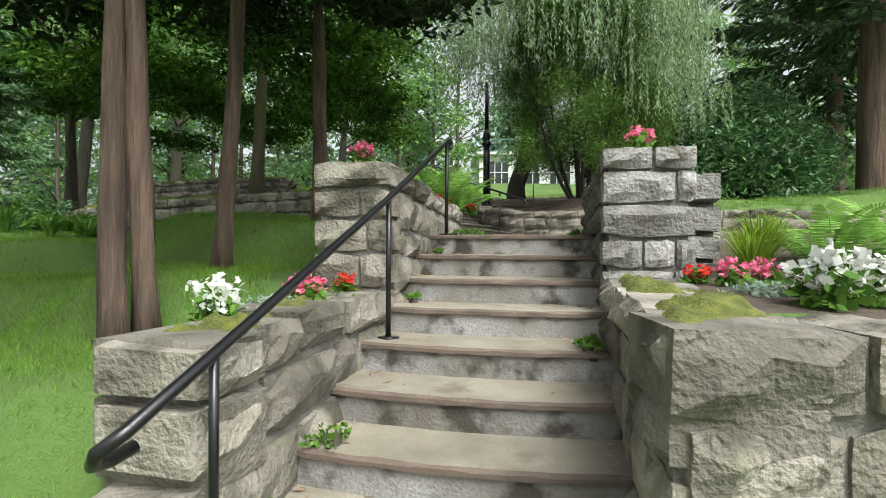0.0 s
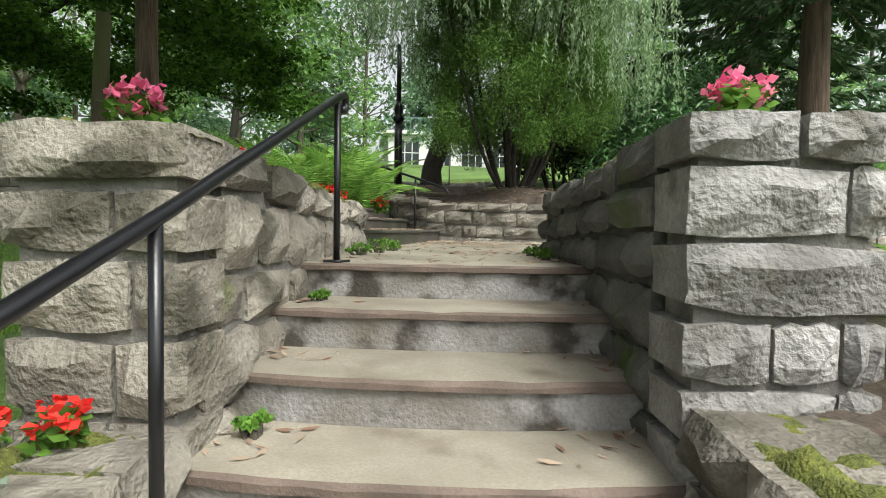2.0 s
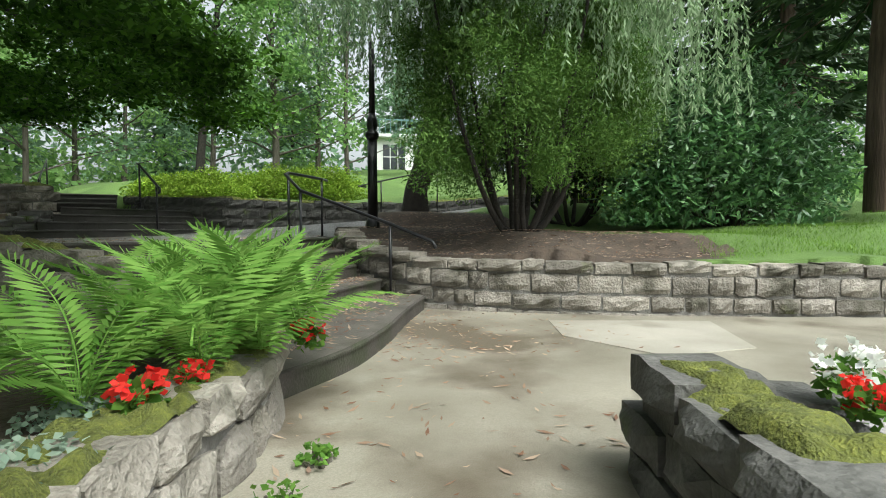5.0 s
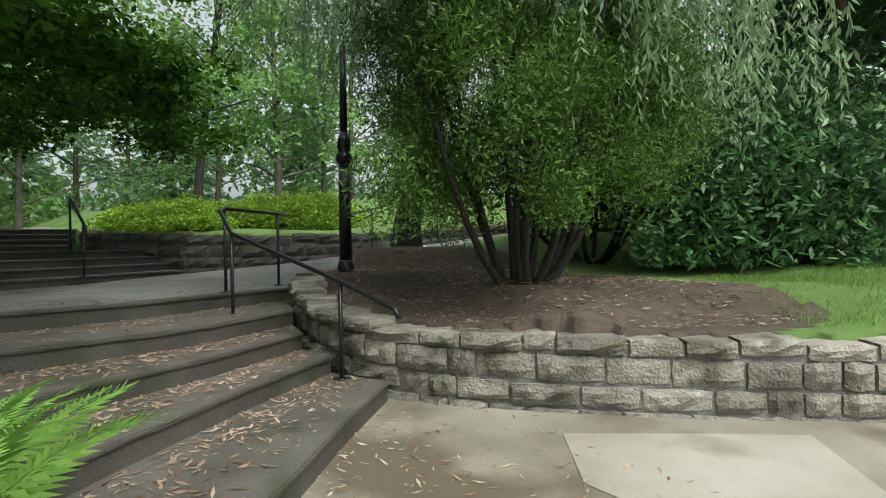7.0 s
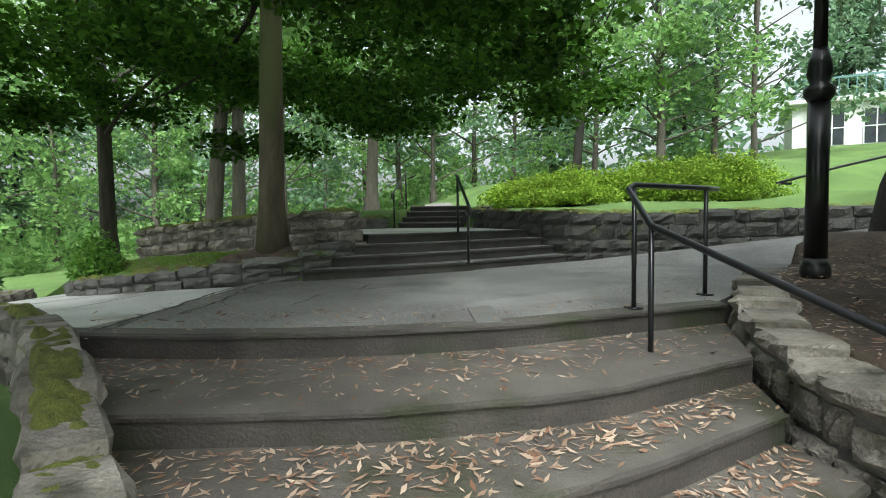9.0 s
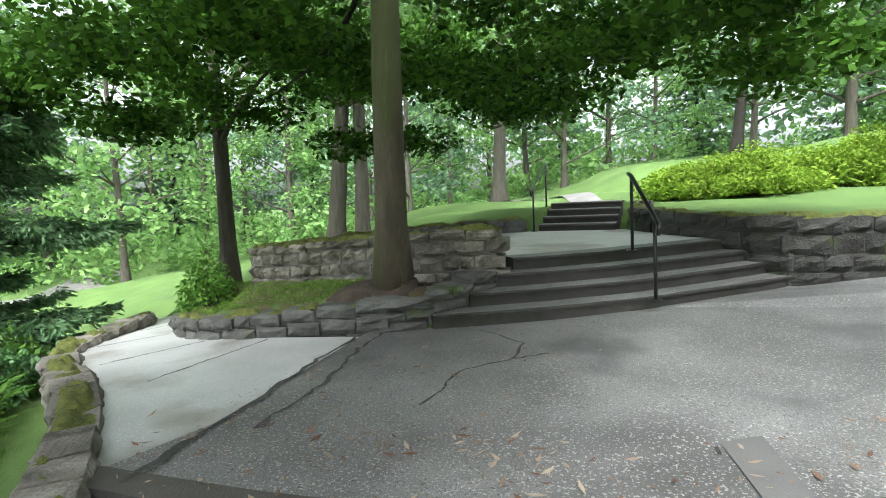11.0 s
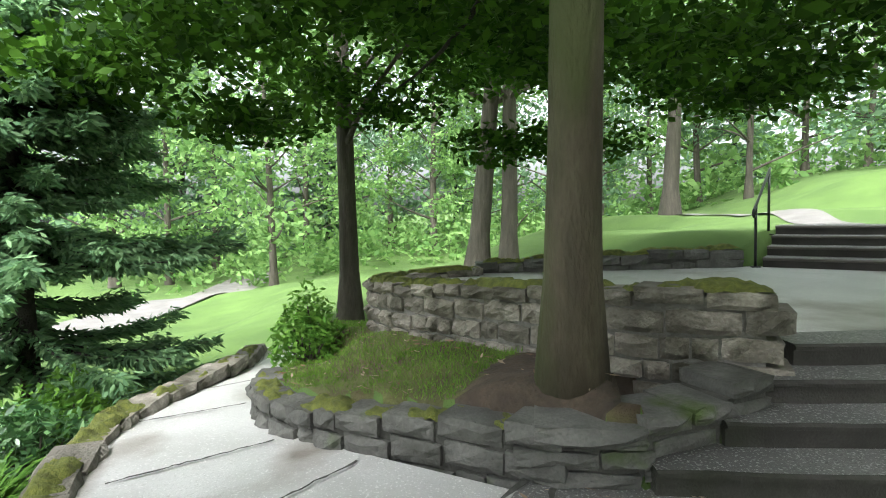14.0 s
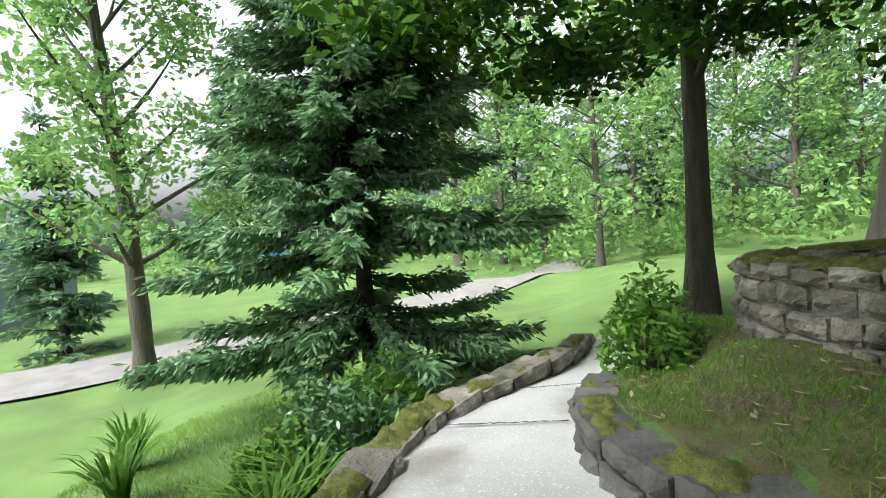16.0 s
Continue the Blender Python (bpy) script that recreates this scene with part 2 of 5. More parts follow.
def tube_data(name, pts, radius, mat, sides=8, wobble=0.0, cap=True):
    """A round bar or limb along points; radius: one, or one a point."""
    p = np.array(pts, float)
    rad = np.broadcast_to(np.asarray(radius, float), (len(p),))
    tan = np.gradient(p, axis=0)
    tan /= np.linalg.norm(tan, axis=1)[:, None] + 1e-9
    up = np.array([0.0, 0.0, 1.0]) if abs(tan[0][2]) < 0.9 else np.array([1.0, 0.0, 0.0])
    verts, faces = [], []
    a = np.linspace(0, 2 * np.pi, sides, endpoint=False)
    for i in range(len(p)):
        x = np.cross(tan[i], up)
        x /= np.linalg.norm(x) + 1e-9
        y = np.cross(x, tan[i])
        up = y
        w = 1 + wobble * rng.normal(size=sides)
        ring = p[i] + (rad[i] * w)[:, None] * (np.cos(a)[:, None] * x + np.sin(a)[:, None] * y)
        verts += list(ring)
    for i in range(len(p) - 1):
        for j in range(sides):
            k = (j + 1) % sides
            faces.append((i * sides + j, i * sides + k, (i + 1) * sides + k, (i + 1) * sides + j))
    if cap:
        faces.append(tuple(range(sides))[::-1])
        faces.append(tuple((len(p) - 1) * sides + j for j in range(sides)))
    return mesh_data(name, verts, faces, mat, smooth=True)


def slab_data(name, front, back, z, deep, mats, nose=0.035):
    """A step between two lines in plan: tread, a proud edge, riser and underside."""
    n = len(front)
    f, b = np.array(front)[:, :2], np.array(back)[:, :2]
    out = f - b
    out /= np.linalg.norm(out, axis=1)[:, None] + 1e-9
    rows = [(b, z), (f, z), (f + out * 0.022, z - 0.012), (f + out * 0.022, z - nose), (f, z - nose - 0.006), (f, z - deep), (b, z - deep)]
    verts = [(x, y, zz + (rng.normal() * 0.0025 if i in (1, 2, 3) else 0)) for i, (q, zz) in enumerate(rows) for x, y in q]
    faces, index = [], []
    for i in range(len(rows)):
        i2 = (i + 1) % len(rows)
        for j in range(n - 1):
            faces.append((i * n + j, i * n + j + 1, i2 * n + j + 1, i2 * n + j))
            index.append((0, 2, 2, 2, 1, 1, 1)[i])
    for j in (0, n - 1):
        faces.append(tuple(i * n + j for i in range(len(rows))))
        index.append(1)
    me = mesh_data(name, verts, faces, *mats, index=index)
    return me


def sheet_data(name, outline, deep, mat):
    """A paved area with corners (x, y, z), with thickness."""
    n = len(outline)
    o = np.array(outline, float)
    verts = list(o) + list(o - (0, 0, deep))
    faces = [tuple(range(n)), tuple(range(2 * n - 1, n - 1, -1))] + [(i, i + n, (i + 1) % n + n, (i + 1) % n) for i in range(n)]
    bm = bmesh.new()
    vs = [bm.verts.new(v) for v in verts]
    for f in faces:
        bm.faces.new([vs[i] for i in f])
    bmesh.ops.recalc_face_normals(bm, faces=bm.faces)
    me = bpy.data.meshes.new(name)
    bm.to_mesh(me)
    bm.free()
    me.materials.append(mat)
    return me


# ---- stones ----
def stone_data(k, mat):
    """One quarry-faced block, 1 x 1 x 1 about its middle: two rugged faces, chipped arrises."""
    r = np.random.default_rng(100 + k)
    nx, nz = 5, 4
    cut = r.uniform(0.0, 0.10, 4)
    verts, faces = [], []
    for side in (-1, 1):
        for j in range(nz):
            for i in range(nx):
                u, v = i / (nx - 1) - 0.5, j / (nz - 1) - 0.5
                edge = i in (0, nx - 1) or j in (0, nz - 1)
                y = side * (0.455 if edge else 0.5 + r.uniform(-0.03, 0.12))
                verts.append((u + (r.uniform(-0.03, 0.03) if 0 < i < nx - 1 else -np.sign(u) * r.uniform(0, 0.03)), y,
                              v + (r.uniform(-0.06, 0.06) if 0 < j < nz - 1 else -np.sign(v) * (r.uniform(0, 0.09) + (cut[(i > 2) * 2 + (j > 1)] if i in (0, nx - 1) else 0)))))
    m = nx * nz
    for s in (0, 1):
        for j in range(nz - 1):
            for i in range(nx - 1):
                q = (s * m + j * nx + i, s * m + j * nx + i + 1, s * m + (j + 1) * nx + i + 1, s * m + (j + 1) * nx + i)
                faces.append(q if s == 0 else q[::-1])
    rim = [i for i in range(nx)] + [j * nx + nx - 1 for j in range(1, nz)] + [(nz - 1) * nx + i for i in range(nx - 2, -1, -1)] + [j * nx for j in range(nz - 2, 0, -1)]
    for a, b in zip(rim, rim[1:] + rim[:1]):
        faces.append((b, a, a + m, b + m))
    return mesh_data("block", verts, faces, mat)


BLOCKS = {m.name: [stone_data(k, m) for k in range(7)] for m in (STONE, STONE_WARM, STONE_DARK, STONE_BLACK)}


def stone_wall(name, label, face, tops, foots, thick, mat, mortar, course=0.2, long=0.42, seed=1, cap=0.0, outward=1):
    """A wall of rugged blocks along a line in plan. tops, foots: heights along it. The line is its seen face; the wall stands to
    the left of its run (outward -1: to the right)."""
    r = np.random.default_rng(seed)
    n = max(8, int(line(face, 4)[1] / 0.25))
    p, total = line(face, n)
    s = np.linspace(0, total, n)
    q = np.linspace(0, total, len(tops))
    top = np.interp(s, q, tops)
    foot = np.interp(s, np.linspace(0, total, len(foots)), foots)
    tan = np.gradient(p, axis=0)
    tan /= np.linalg.norm(tan, axis=1)[:, None]
    nor = np.c_[-tan[:, 1], tan[:, 0]] * outward
    wall = thing(name, label, "stone wall", kind="structure")
    ends = np.zeros((n, 2))
    ends[0], ends[-1] = tan[0] * 0.05, -tan[-1] * 0.05
    a, b = p + ends + nor * 0.035, p + ends + nor * (thick - 0.035)
    verts = [(*a[i], foot[i] - 0.3) for i in range(n)] + [(*a[i], top[i] - 0.05) for i in range(n)] + [(*b[i], top[i] - 0.05) for i in range(n)] + [(*b[i], foot[i] - 0.3) for i in range(n)]
    faces = [(k * n + i, k * n + i + 1, (k + 1) * n + i + 1, (k + 1) * n + i) for k in range(3) for i in range(n - 1)]
    faces += [(0, n, 2 * n, 3 * n), (n - 1, 4 * n - 1, 3 * n - 1, 2 * n - 1)]
    part("mortar_core", mesh_data("core", verts, faces, mortar), wall)
    lo, hi = foot.min() - 0.1, top.max()
    z1 = hi
    levels = []
    first = True
    while z1 > lo:
        h = (cap if first and cap else course * r.uniform(0.8, 1.25))
        levels.append((z1 - h, z1, first))
        z1 -= h
        first = False
    drop = hi - top
    for z0, z1, is_cap in levels:
        x = -r.uniform(0, 0.15) if total > 1.2 else 0.0
        while x < total - 0.04:
            w = min(long * r.uniform(0.55, 1.5), total - x)
            if total - x - w < 0.12:
                w = total - x
            c = x + w / 2
            if c > 0:
                d = np.interp(c, s, drop)
                zb, zt = z0 - d, z1 - d
                if zt > np.interp(c, s, foot) - 0.05:
                    px = np.array([np.interp(c, s, p[:, 0]), np.interp(c, s, p[:, 1])])
                    t = np.array([np.interp(c, s, tan[:, 0]), np.interp(c, s, tan[:, 1])])
                    nn = np.array([-t[1], t[0]]) * outward
                    mid = px + nn * thick / 2
                    grow = 1.05 if is_cap and cap else 1.0
                    lift = r.normal() * 0.012 if is_cap else 0
                    mx = Matrix(((t[0], -t[1], 0, mid[0]), (t[1], t[0], 0, mid[1]), (0, 0, 1, (zb + zt) / 2 + lift), (0, 0, 0, 1)))
                    ob = part("stone", BLOCKS[mat.name][r.integers(7)], wall)
                    flip = 3.14159 if r.random() < 0.5 else 0.0
                    ob.matrix_basis = mx @ Matrix.Rotation(flip, 4, "Z") @ Matrix.Diagonal((w - 0.012, (thick + r.uniform(-0.03, 0.03)) * grow, zt - zb - 0.010, 1))
            x += w
    return wall


# ---- plan ----
AX, RT = np.array([0.208, 0.978]), np.array([0.978, -0.208])
TOP_STEP = np.array([0.59, 4.93])


def on_stair(r, s):
    """A place by its distance right of the lower stair's middle and beyond its top edge."""
    return tuple(TOP_STEP + r * RT + s * AX)


UP3 = np.array([-0.83, 0.555])          # the way up the third stair
UP4 = np.array([-0.30, 0.954])           # the way up the far stair
EDGES2 = (                               # edges of the second stair, from the low one up
    (1.56, ((1.50, 10.75), (1.16, 9.76), (0.95, 9.0), (0.65, 8.2), (0.15, 7.5))),
    (1.72, ((1.02, 11.15), (0.52, 10.2), (0.15, 9.4), (-0.1, 8.8), (-0.4, 8.3))),
    (1.88, ((0.74, 11.5), (0.18, 10.5), (-0.35, 9.8), (-0.95, 9.0))),
    (2.04, ((0.60, 12.0), (-0.10, 10.9), (-0.95, 10.2), (-2.0, 9.6))),
    (2.20, ((0.43, 13.05), (-0.30, 12.2), (-0.85, 11.5), (-1.55, 10.95), (-2.35, 10.5), (-3.35, 10.1))),
)
FOOT3 = ((-3.85, 12.95), (-3.45, 13.4), (-3.05, 13.9), (-2.6, 14.6), (-2.15, 15.55), (-1.8, 16.4))
KERB = ((-1.0, 9.15), (-2.1, 9.65), (-3.0, 10.08), (-4.1, 10.5), (-5.0, 10.72), (-5.9, 10.82), (-6.6, 10.97), (-7.2, 11.2), (-7.75, 11.65), (-8.3, 12.3), (-9.3, 12.72), (-10.8, 13.2))
LANDING_AREA = [on_stair(-0.8, 0.02), on_stair(0.8, 0.02), on_stair(0.8, 1.5), (2.9, 6.0), (9.0, 4.6), (9.0, 8.5), (5.3, 9.4), (4.0, 9.75), (2.9, 10.1), (2.0, 10.5), (1.55, 10.9), (1.1, 10.8), (0.8, 9.6), (0.45, 8.2), (0.1, 7.5), (0.15, 7.0)]
WALL_BED = ((0.62, 14.6), (0.40, 13.2), (0.62, 12.0), (0.80, 11.35), (1.10, 11.0), (1.50, 10.8), (1.95, 10.5), (2.9, 10.05), (4.0, 9.7), (5.3, 9.35), (7.0, 9.0), (9.5, 8.5))
TERRACE = ((-3.8, 13.92), (-3.98, 13.74), (-4.5, 13.54), (-5.2, 13.43), (-5.9, 13.34), (-6.6, 13.28), (-7.3, 13.28), (-7.85, 13.43), (-8.18, 13.85), (-8.2, 14.5), (-7.9, 15.1))
TERRACE_BACK = ((-7.9, 15.1), (-6.95, 16.4), (-6.0, 17.85))
LOW_WALL = ((-4.22, 12.63), (-4.82, 12.36), (-5.3, 12.1), (-5.8, 11.89), (-6.3, 11.85), (-6.75, 11.93), (-7.2, 12.1), (-7.7, 12.4))
UPPER_Z = 2.69


def inset(pts, d):
    """A line in plan moved to its left by d."""
    p = np.array(pts, float)[:, :2]
    t = np.gradient(p, axis=0)
    t /= np.linalg.norm(t, axis=1)[:, None]
    return [tuple(q) for q in p + np.c_[-t[:, 1], t[:, 0]] * d]


def inside(x, y, poly):
    hit = np.zeros(np.shape(x), bool)
    p = np.array([q[:2] for q in poly])
    for (x1, y1), (x2, y2) in zip(p, np.roll(p, -1, axis=0)):
        cross = ((y1 > y) != (y2 > y)) & (x < (x2 - x1) * (y - y1) / (y2 - y1 + 1e-12) + x1)
        hit ^= cross
    return hit


SPOTS = np.array((
    (0, 0, 0), (3, 0, 0), (-1, -3, -0.1), (6, -6, 0), (-1.5, 1.6, 0.05), (-4, 1.5, -0.35), (-2.4, 2.8, 0.62), (-4.5, 4, 0.45), (-2.1, 5.3, 1.05),
    (-5, 6, 0.9), (-1.7, 7.3, 1.58), (-3, 8.6, 1.75), (-6, 8, 1.35), (-8, 6, 0.7), (-11, 5, 0.5), (-7.3, 9.8, 1.5), (-8.6, 10.6, 1.42), (-9.6, 10.4, 1.28), (-11, 10, 1.05), (-13, 9, 0.75), (-14.1, 5.4, 0.42), (-16, 11, 0.6), (-10.2, 12.3, 1.3), (-12.5, 13, 1.05), (-9.5, 14.0, 1.98), (-10.5, 15.5, 1.9), (-12, 18, 2.1), (-8.6, 16.5, 2.6), (-7, 17.3, 2.8), (-6.8, 19.2, 3.1), (-5.4, 19.8, 3.14), (-9, 20, 3.0), (-10, 26, 3.2), (-14, 28, 3.2),
    (-20, 12, 0.35), (-32, 15, 0.0), (-16, 18, 1.1), (-24, 26, 0.6), (-13, 23, 2.6),
    (-6.5, 24, 3.35), (-4.2, 20.6, 3.08), (-2.4, 17.6, 2.92), (-1.4, 17.2, 2.9), (-4.2, 18.9, 2.98), (0, 19.0, 2.98), (-2, 22.5, 3.2), (4, 23, 3.35), (10, 22, 3.4), (0, 32, 4.8), (-8, 34, 4.6), (12, 36, 5.3), (6, 45, 6.3), (14, 46, 6.4), (-10, 46, 5.2), (40, 60, 6.5), (-40, 70, 2), (0, 90, 7)))
BED_SPOTS = np.array(((2.9, 11.4, 2.29), (2.25, 16.6, 2.66), (1.1, 14, 2.33), (5, 11.6, 2.25), (8, 12, 2.35), (9.4, 12, 2.55), (4.2, 9.95, 1.97), (8, 9.2, 1.95), (2.1, 10.8, 2.0), (0.9, 12.2, 2.15), (1.0, 11.3, 1.95), (6, 18, 2.9), (12, 16, 2.9), (20, 14, 2.8)))
MOUND_SPOTS = np.array(((-4.42, 13.1, 2.6), (-4.3, 12.85, 2.48), (-4.0, 13.3, 2.56), (-5.3, 12.4, 2.38), (-5.8, 12.1, 2.29), (-6.4, 12.05, 2.22), (-7.0, 12.3, 2.15), (-7.6, 12.7, 2.05), (-5.5, 13.1, 2.46), (-4.9, 13.3, 2.52), (-6.5, 13.1, 2.39), (-7.6, 13.2, 2.3), (-8.3, 13.6, 2.15), (-8.7, 14.3, 2.02)))


def from_spots(x, y, spots, power=2.4):
    d = (x[..., None] - spots[:, 0]) ** 2 + (y[..., None] - spots[:, 1]) ** 2 + 0.02
    w = d ** -power
    return (w * spots[:, 2]).sum(-1) / w.sum(-1)


RAMP_L = ((-3.08, 10.36, 2.17), (-4.67, 10.75, 2.13), (-5.8, 10.88, 2.08), (-6.5, 11.0, 2.02), (-7.2, 11.25, 1.95), (-7.8, 11.75, 1.89), (-8.3, 12.35, 1.82), (-9.4, 12.85, 1.68), (-11.0, 13.35, 1.43))
RAMP_R = ((-4.1, 12.6, 2.18), (-5.2, 12.17, 2.12), (-5.9, 11.92, 2.07), (-6.4, 11.9, 2.03), (-6.9, 12.03, 1.98), (-7.6, 12.3, 1.92), (-8.4, 12.9, 1.84), (-9.5, 13.4, 1.7), (-11.0, 14.0, 1.45))
stair1_area = [on_stair(-0.95, -3.3), on_stair(0.95, -3.3), on_stair(0.95, 0.1), on_stair(-0.95, 0.1)]
lower_bed = [on_stair(0.75, -2.75), (4.5, 1.75), (9, 1.6), (9, 4.7), (2.9, 6.1), on_stair(1.7, 1.6), on_stair(0.75, -1.2)]
left_bed = [on_stair(-0.8, -3.0), on_stair(-1.36, -2.95), on_stair(-1.42, -1.25), on_stair(-0.8, -1.25)]
fern_bed = [on_stair(-0.85, -1.0), on_stair(-0.85, 0.0), (0.05, 7.0), (0.05, 7.6), (-0.3, 8.1), (-0.75, 8.5), (-1.2, 8.9), (-1.6, 8.9), (-1.2, 7.6), (-1.0, 6.0), on_stair(-1.3, -1.0)]
bed_area = [*inset(WALL_BED, 0.2), (26, 6), (26, 24), (6, 19.5), (2.6, 17.6), (1.2, 16.2)]
plaza_area = [*EDGES2[4][1], (-4.25, 12.6), *FOOT3, (0.4, 18.0), (2.6, 18.6), (2.6, 17.6), (1.2, 16.2), (0.62, 14.6), (0.42, 13.1)]
stair2_area = [*EDGES2[0][1], (-0.4, 8.7), (-1.1, 9.2), (-2.2, 9.6), (-3.35, 10.05), *EDGES2[4][1][::-1]]
ramp_area = [*RAMP_L, *RAMP_R[::-1]]
mound_area = [*inset(LOW_WALL, -0.2), (-8.4, 13.0), (-9.1, 13.5), (-9.0, 15.0), (-8.4, 15.4), *inset(TERRACE, -0.2)[::-1], (-3.8, 13.4), (-4.0, 12.95)]
u2 = [*FOOT3, (-2.55, 16.75), (-3.5, 17.4), (-4.38, 18.42), (-4.8, 19.5), (-6.2, 19.1), (-5.95, 17.9), *inset(TERRACE_BACK, -0.2)[::-1], *inset(TERRACE, -0.2)[::-1]]
path_right = [(0.3, 15.2), (-2.3, 15.9), (-1.7, 16.65), (-0.4, 17.75), (1.4, 19.15), (4.3, 20.35), (7.85, 21.65), (8.3, 20.4), (5.5, 19.0), (2.6, 17.5), (1.2, 16.2)]
stair3_area = [*FOOT3, *[(x - 0.75, y + 0.5) for x, y in FOOT3[::-1]]]


core = [(0.2, 7.0), (9.5, 8.2), (9.5, 9.6), (3, 12), (1.2, 17), (5.5, 19), (8.3, 20.4), (7.85, 21.65), (4.3, 20.35), (1.4, 19.15), (-0.45, 17.95), (-1.75, 16.62), (-2.5, 16.85), (-3.5, 17.5), (-4.4, 18.5), (-5.9, 18.0), (-7.0, 16.5), (-7.9, 15.2), (-8.1, 14.0), (-3.7, 13.9), (-4.2, 12.8), (-3.1, 10.0), (-1.0, 9.0)]
ramp_core = [(-3.1, 10.0), (-5.9, 10.75), (-7.2, 11.1), (-8.35, 12.2), (-10.9, 13.1), (-10.9, 14.0), (-8.4, 13.0), (-7.2, 12.15), (-6.3, 11.9), (-5.3, 12.15), (-4.3, 12.7)]


def ground_height(x, y):
    z = from_spots(x, y, SPOTS)
    z = np.where(inside(x, y, core), 1.25, z)
    z = np.where(inside(x, y, ramp_core), np.interp(-x, (3, 7.0, 9, 11), (1.8, 1.65, 1.45, 1.15)), z)
    for area, spots in ((bed_area, BED_SPOTS), (mound_area, MOUND_SPOTS)):
        k = inside(x, y, area)
        z = np.where(k, from_spots(x, y, spots), z)
    s = (x - TOP_STEP[0]) * AX[0] + (y - TOP_STEP[1]) * AX[1]
    k = inside(x, y, lower_bed)
    z = np.where(k, np.interp(s, (-3, -1, 0.5, 1.6), (1.0, 1.12, 1.25, 1.36)), z)
    k = inside(x, y, left_bed)
    z = np.where(k, 0.88, z)
    k = inside(x, y, fern_bed)
    z = np.where(k, 1.72, z)
    k = inside(x, y, stair1_area)
    z = np.where(k, np.minimum(z, 1.0 + 0.41 * s), z)
    for area, top in ((LANDING_AREA, 1.28), (stair2_area, 1.28), (path_right, 2.05), (plaza_area, 2.0), (u2, UPPER_Z - 0.12), (stair3_area, 2.05)):
        z = np.where(inside(x, y, area), top, z)
    k = inside(x, y, ramp_area)
    z = np.where(k, np.interp(-x, (3, 7.0, 9, 12), (2.0, 1.75, 1.5, 0.9)), z)
    return z


def ground_at(x, y):
    return float(ground_height(np.array([float(x)]), np.array([float(y)]))[0])


def spread_axis(a, b, step, far):
    mid = np.arange(a, b + step, step)
    out = np.cumsum(step * 1.25 ** np.arange(1, 60))
    out = out[out < far]
    return np.r_[(a - out)[::-1], mid, b + out]


gx, gy = spread_axis(-13.0, 10.0, 0.11, 900.0), spread_axis(-1.5, 19.0, 0.11, 900.0)
GX, GY = np.meshgrid(gx, gy)
GZ = ground_height(GX, GY)
GZ = GZ + 0.02 * np.sin(GX * 2.1 + np.sin(GY * 1.7)) * np.cos(GY * 2.6)
nxg, nyg = len(gx), len(gy)
ii = (np.arange(nyg - 1)[:, None] * nxg + np.arange(nxg - 1)[None, :]).ravel()
soil_here = inside(GX, GY, lower_bed) | inside(GX, GY, left_bed) | inside(GX, GY, fern_bed) | inside(GX, GY, [*inset(WALL_BED, 0.0)[:9], (5.2, 10.2), (4.6, 12.4), (3.6, 15.5), (2.6, 17.6), (1.2, 16.2)]) | inside(GX, GY, [(-3.7, 13.9), (-4.2, 12.7), (-4.9, 12.5), (-5.2, 13.0), (-5.3, 13.6)])
ground = thing("ground", "green mown lawn with brown leafy soil beds", "ground", kind="structure",
               data=mesh_data("ground", np.c_[GX.ravel(), GY.ravel(), GZ.ravel()], np.c_[ii, ii + 1, ii + nxg + 1, ii + nxg], GRASS, SOIL, GRASS_DRY, smooth=True, index=np.where(soil_here, 1, np.where(inside(GX, GY, mound_area), 2, 0)).ravel()[ii]))

# ---- lower stair ----
stair = thing("stair_lower", "worn concrete steps with brown edges and patched risers", "stairs", kind="structure")
for k in range(1, 9):
    s0 = -(8 - k) * 0.43
    rr = np.linspace(-0.78, 0.78, 15)
    bow = 0.07 * (1 - (rr / 0.78) ** 2) * (0.5 if k > 6 else 1.0)
    wide = 1.0
    front = [on_stair(r * wide, s0 - b) for r, b in zip(rr, bow)]
    back = [on_stair(r * wide, s0 + 0.55) for r in rr] if k < 8 else [on_stair(r, s0 + 0.3) for r in rr]
    part("step", slab_data("step", front, back, 0.175 * k, 0.2, (STEP, RISER, NOSE)), stair)
part("pavement", sheet_data("pavement", [(*on_stair(-0.8, -3.0), 0.0), (*on_stair(-0.8, -4.2), 0.0), (-4, -3, -0.02), (4, -3, -0.02), (*on_stair(0.8, -4.2), 0.0), (*on_stair(0.8, -3.0), 0.0)], 0.15, STEP), stair)

landing = thing("landing", "worn tan concrete landing strewn with leaves", "paving", kind="structure",
                data=sheet_data("landing", [(*q[:2], 1.396) for q in LANDING_AREA], 0.2, LANDING))
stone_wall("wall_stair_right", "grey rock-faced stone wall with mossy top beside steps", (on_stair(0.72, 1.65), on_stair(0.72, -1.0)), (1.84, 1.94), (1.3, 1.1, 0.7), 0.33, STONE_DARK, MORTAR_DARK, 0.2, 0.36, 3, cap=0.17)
stone_wall("pier_right", "square pier of rough grey stone blocks", (on_stair(0.71, -1.29), on_stair(1.29, -1.29)), (1.95, 1.95), (0.8, 0.8), 0.29, STONE, MORTAR, 0.19, 0.34, 5, cap=0.16)
stone_wall("wall_planter_back", "low stone edge of a raised flower bed", (on_stair(1.55, -0.8), on_stair(1.55, 1.65)), (1.80, 1.72), (1.1, 1.3), 0.25, STONE, MORTAR, 0.2, 0.45, 6)
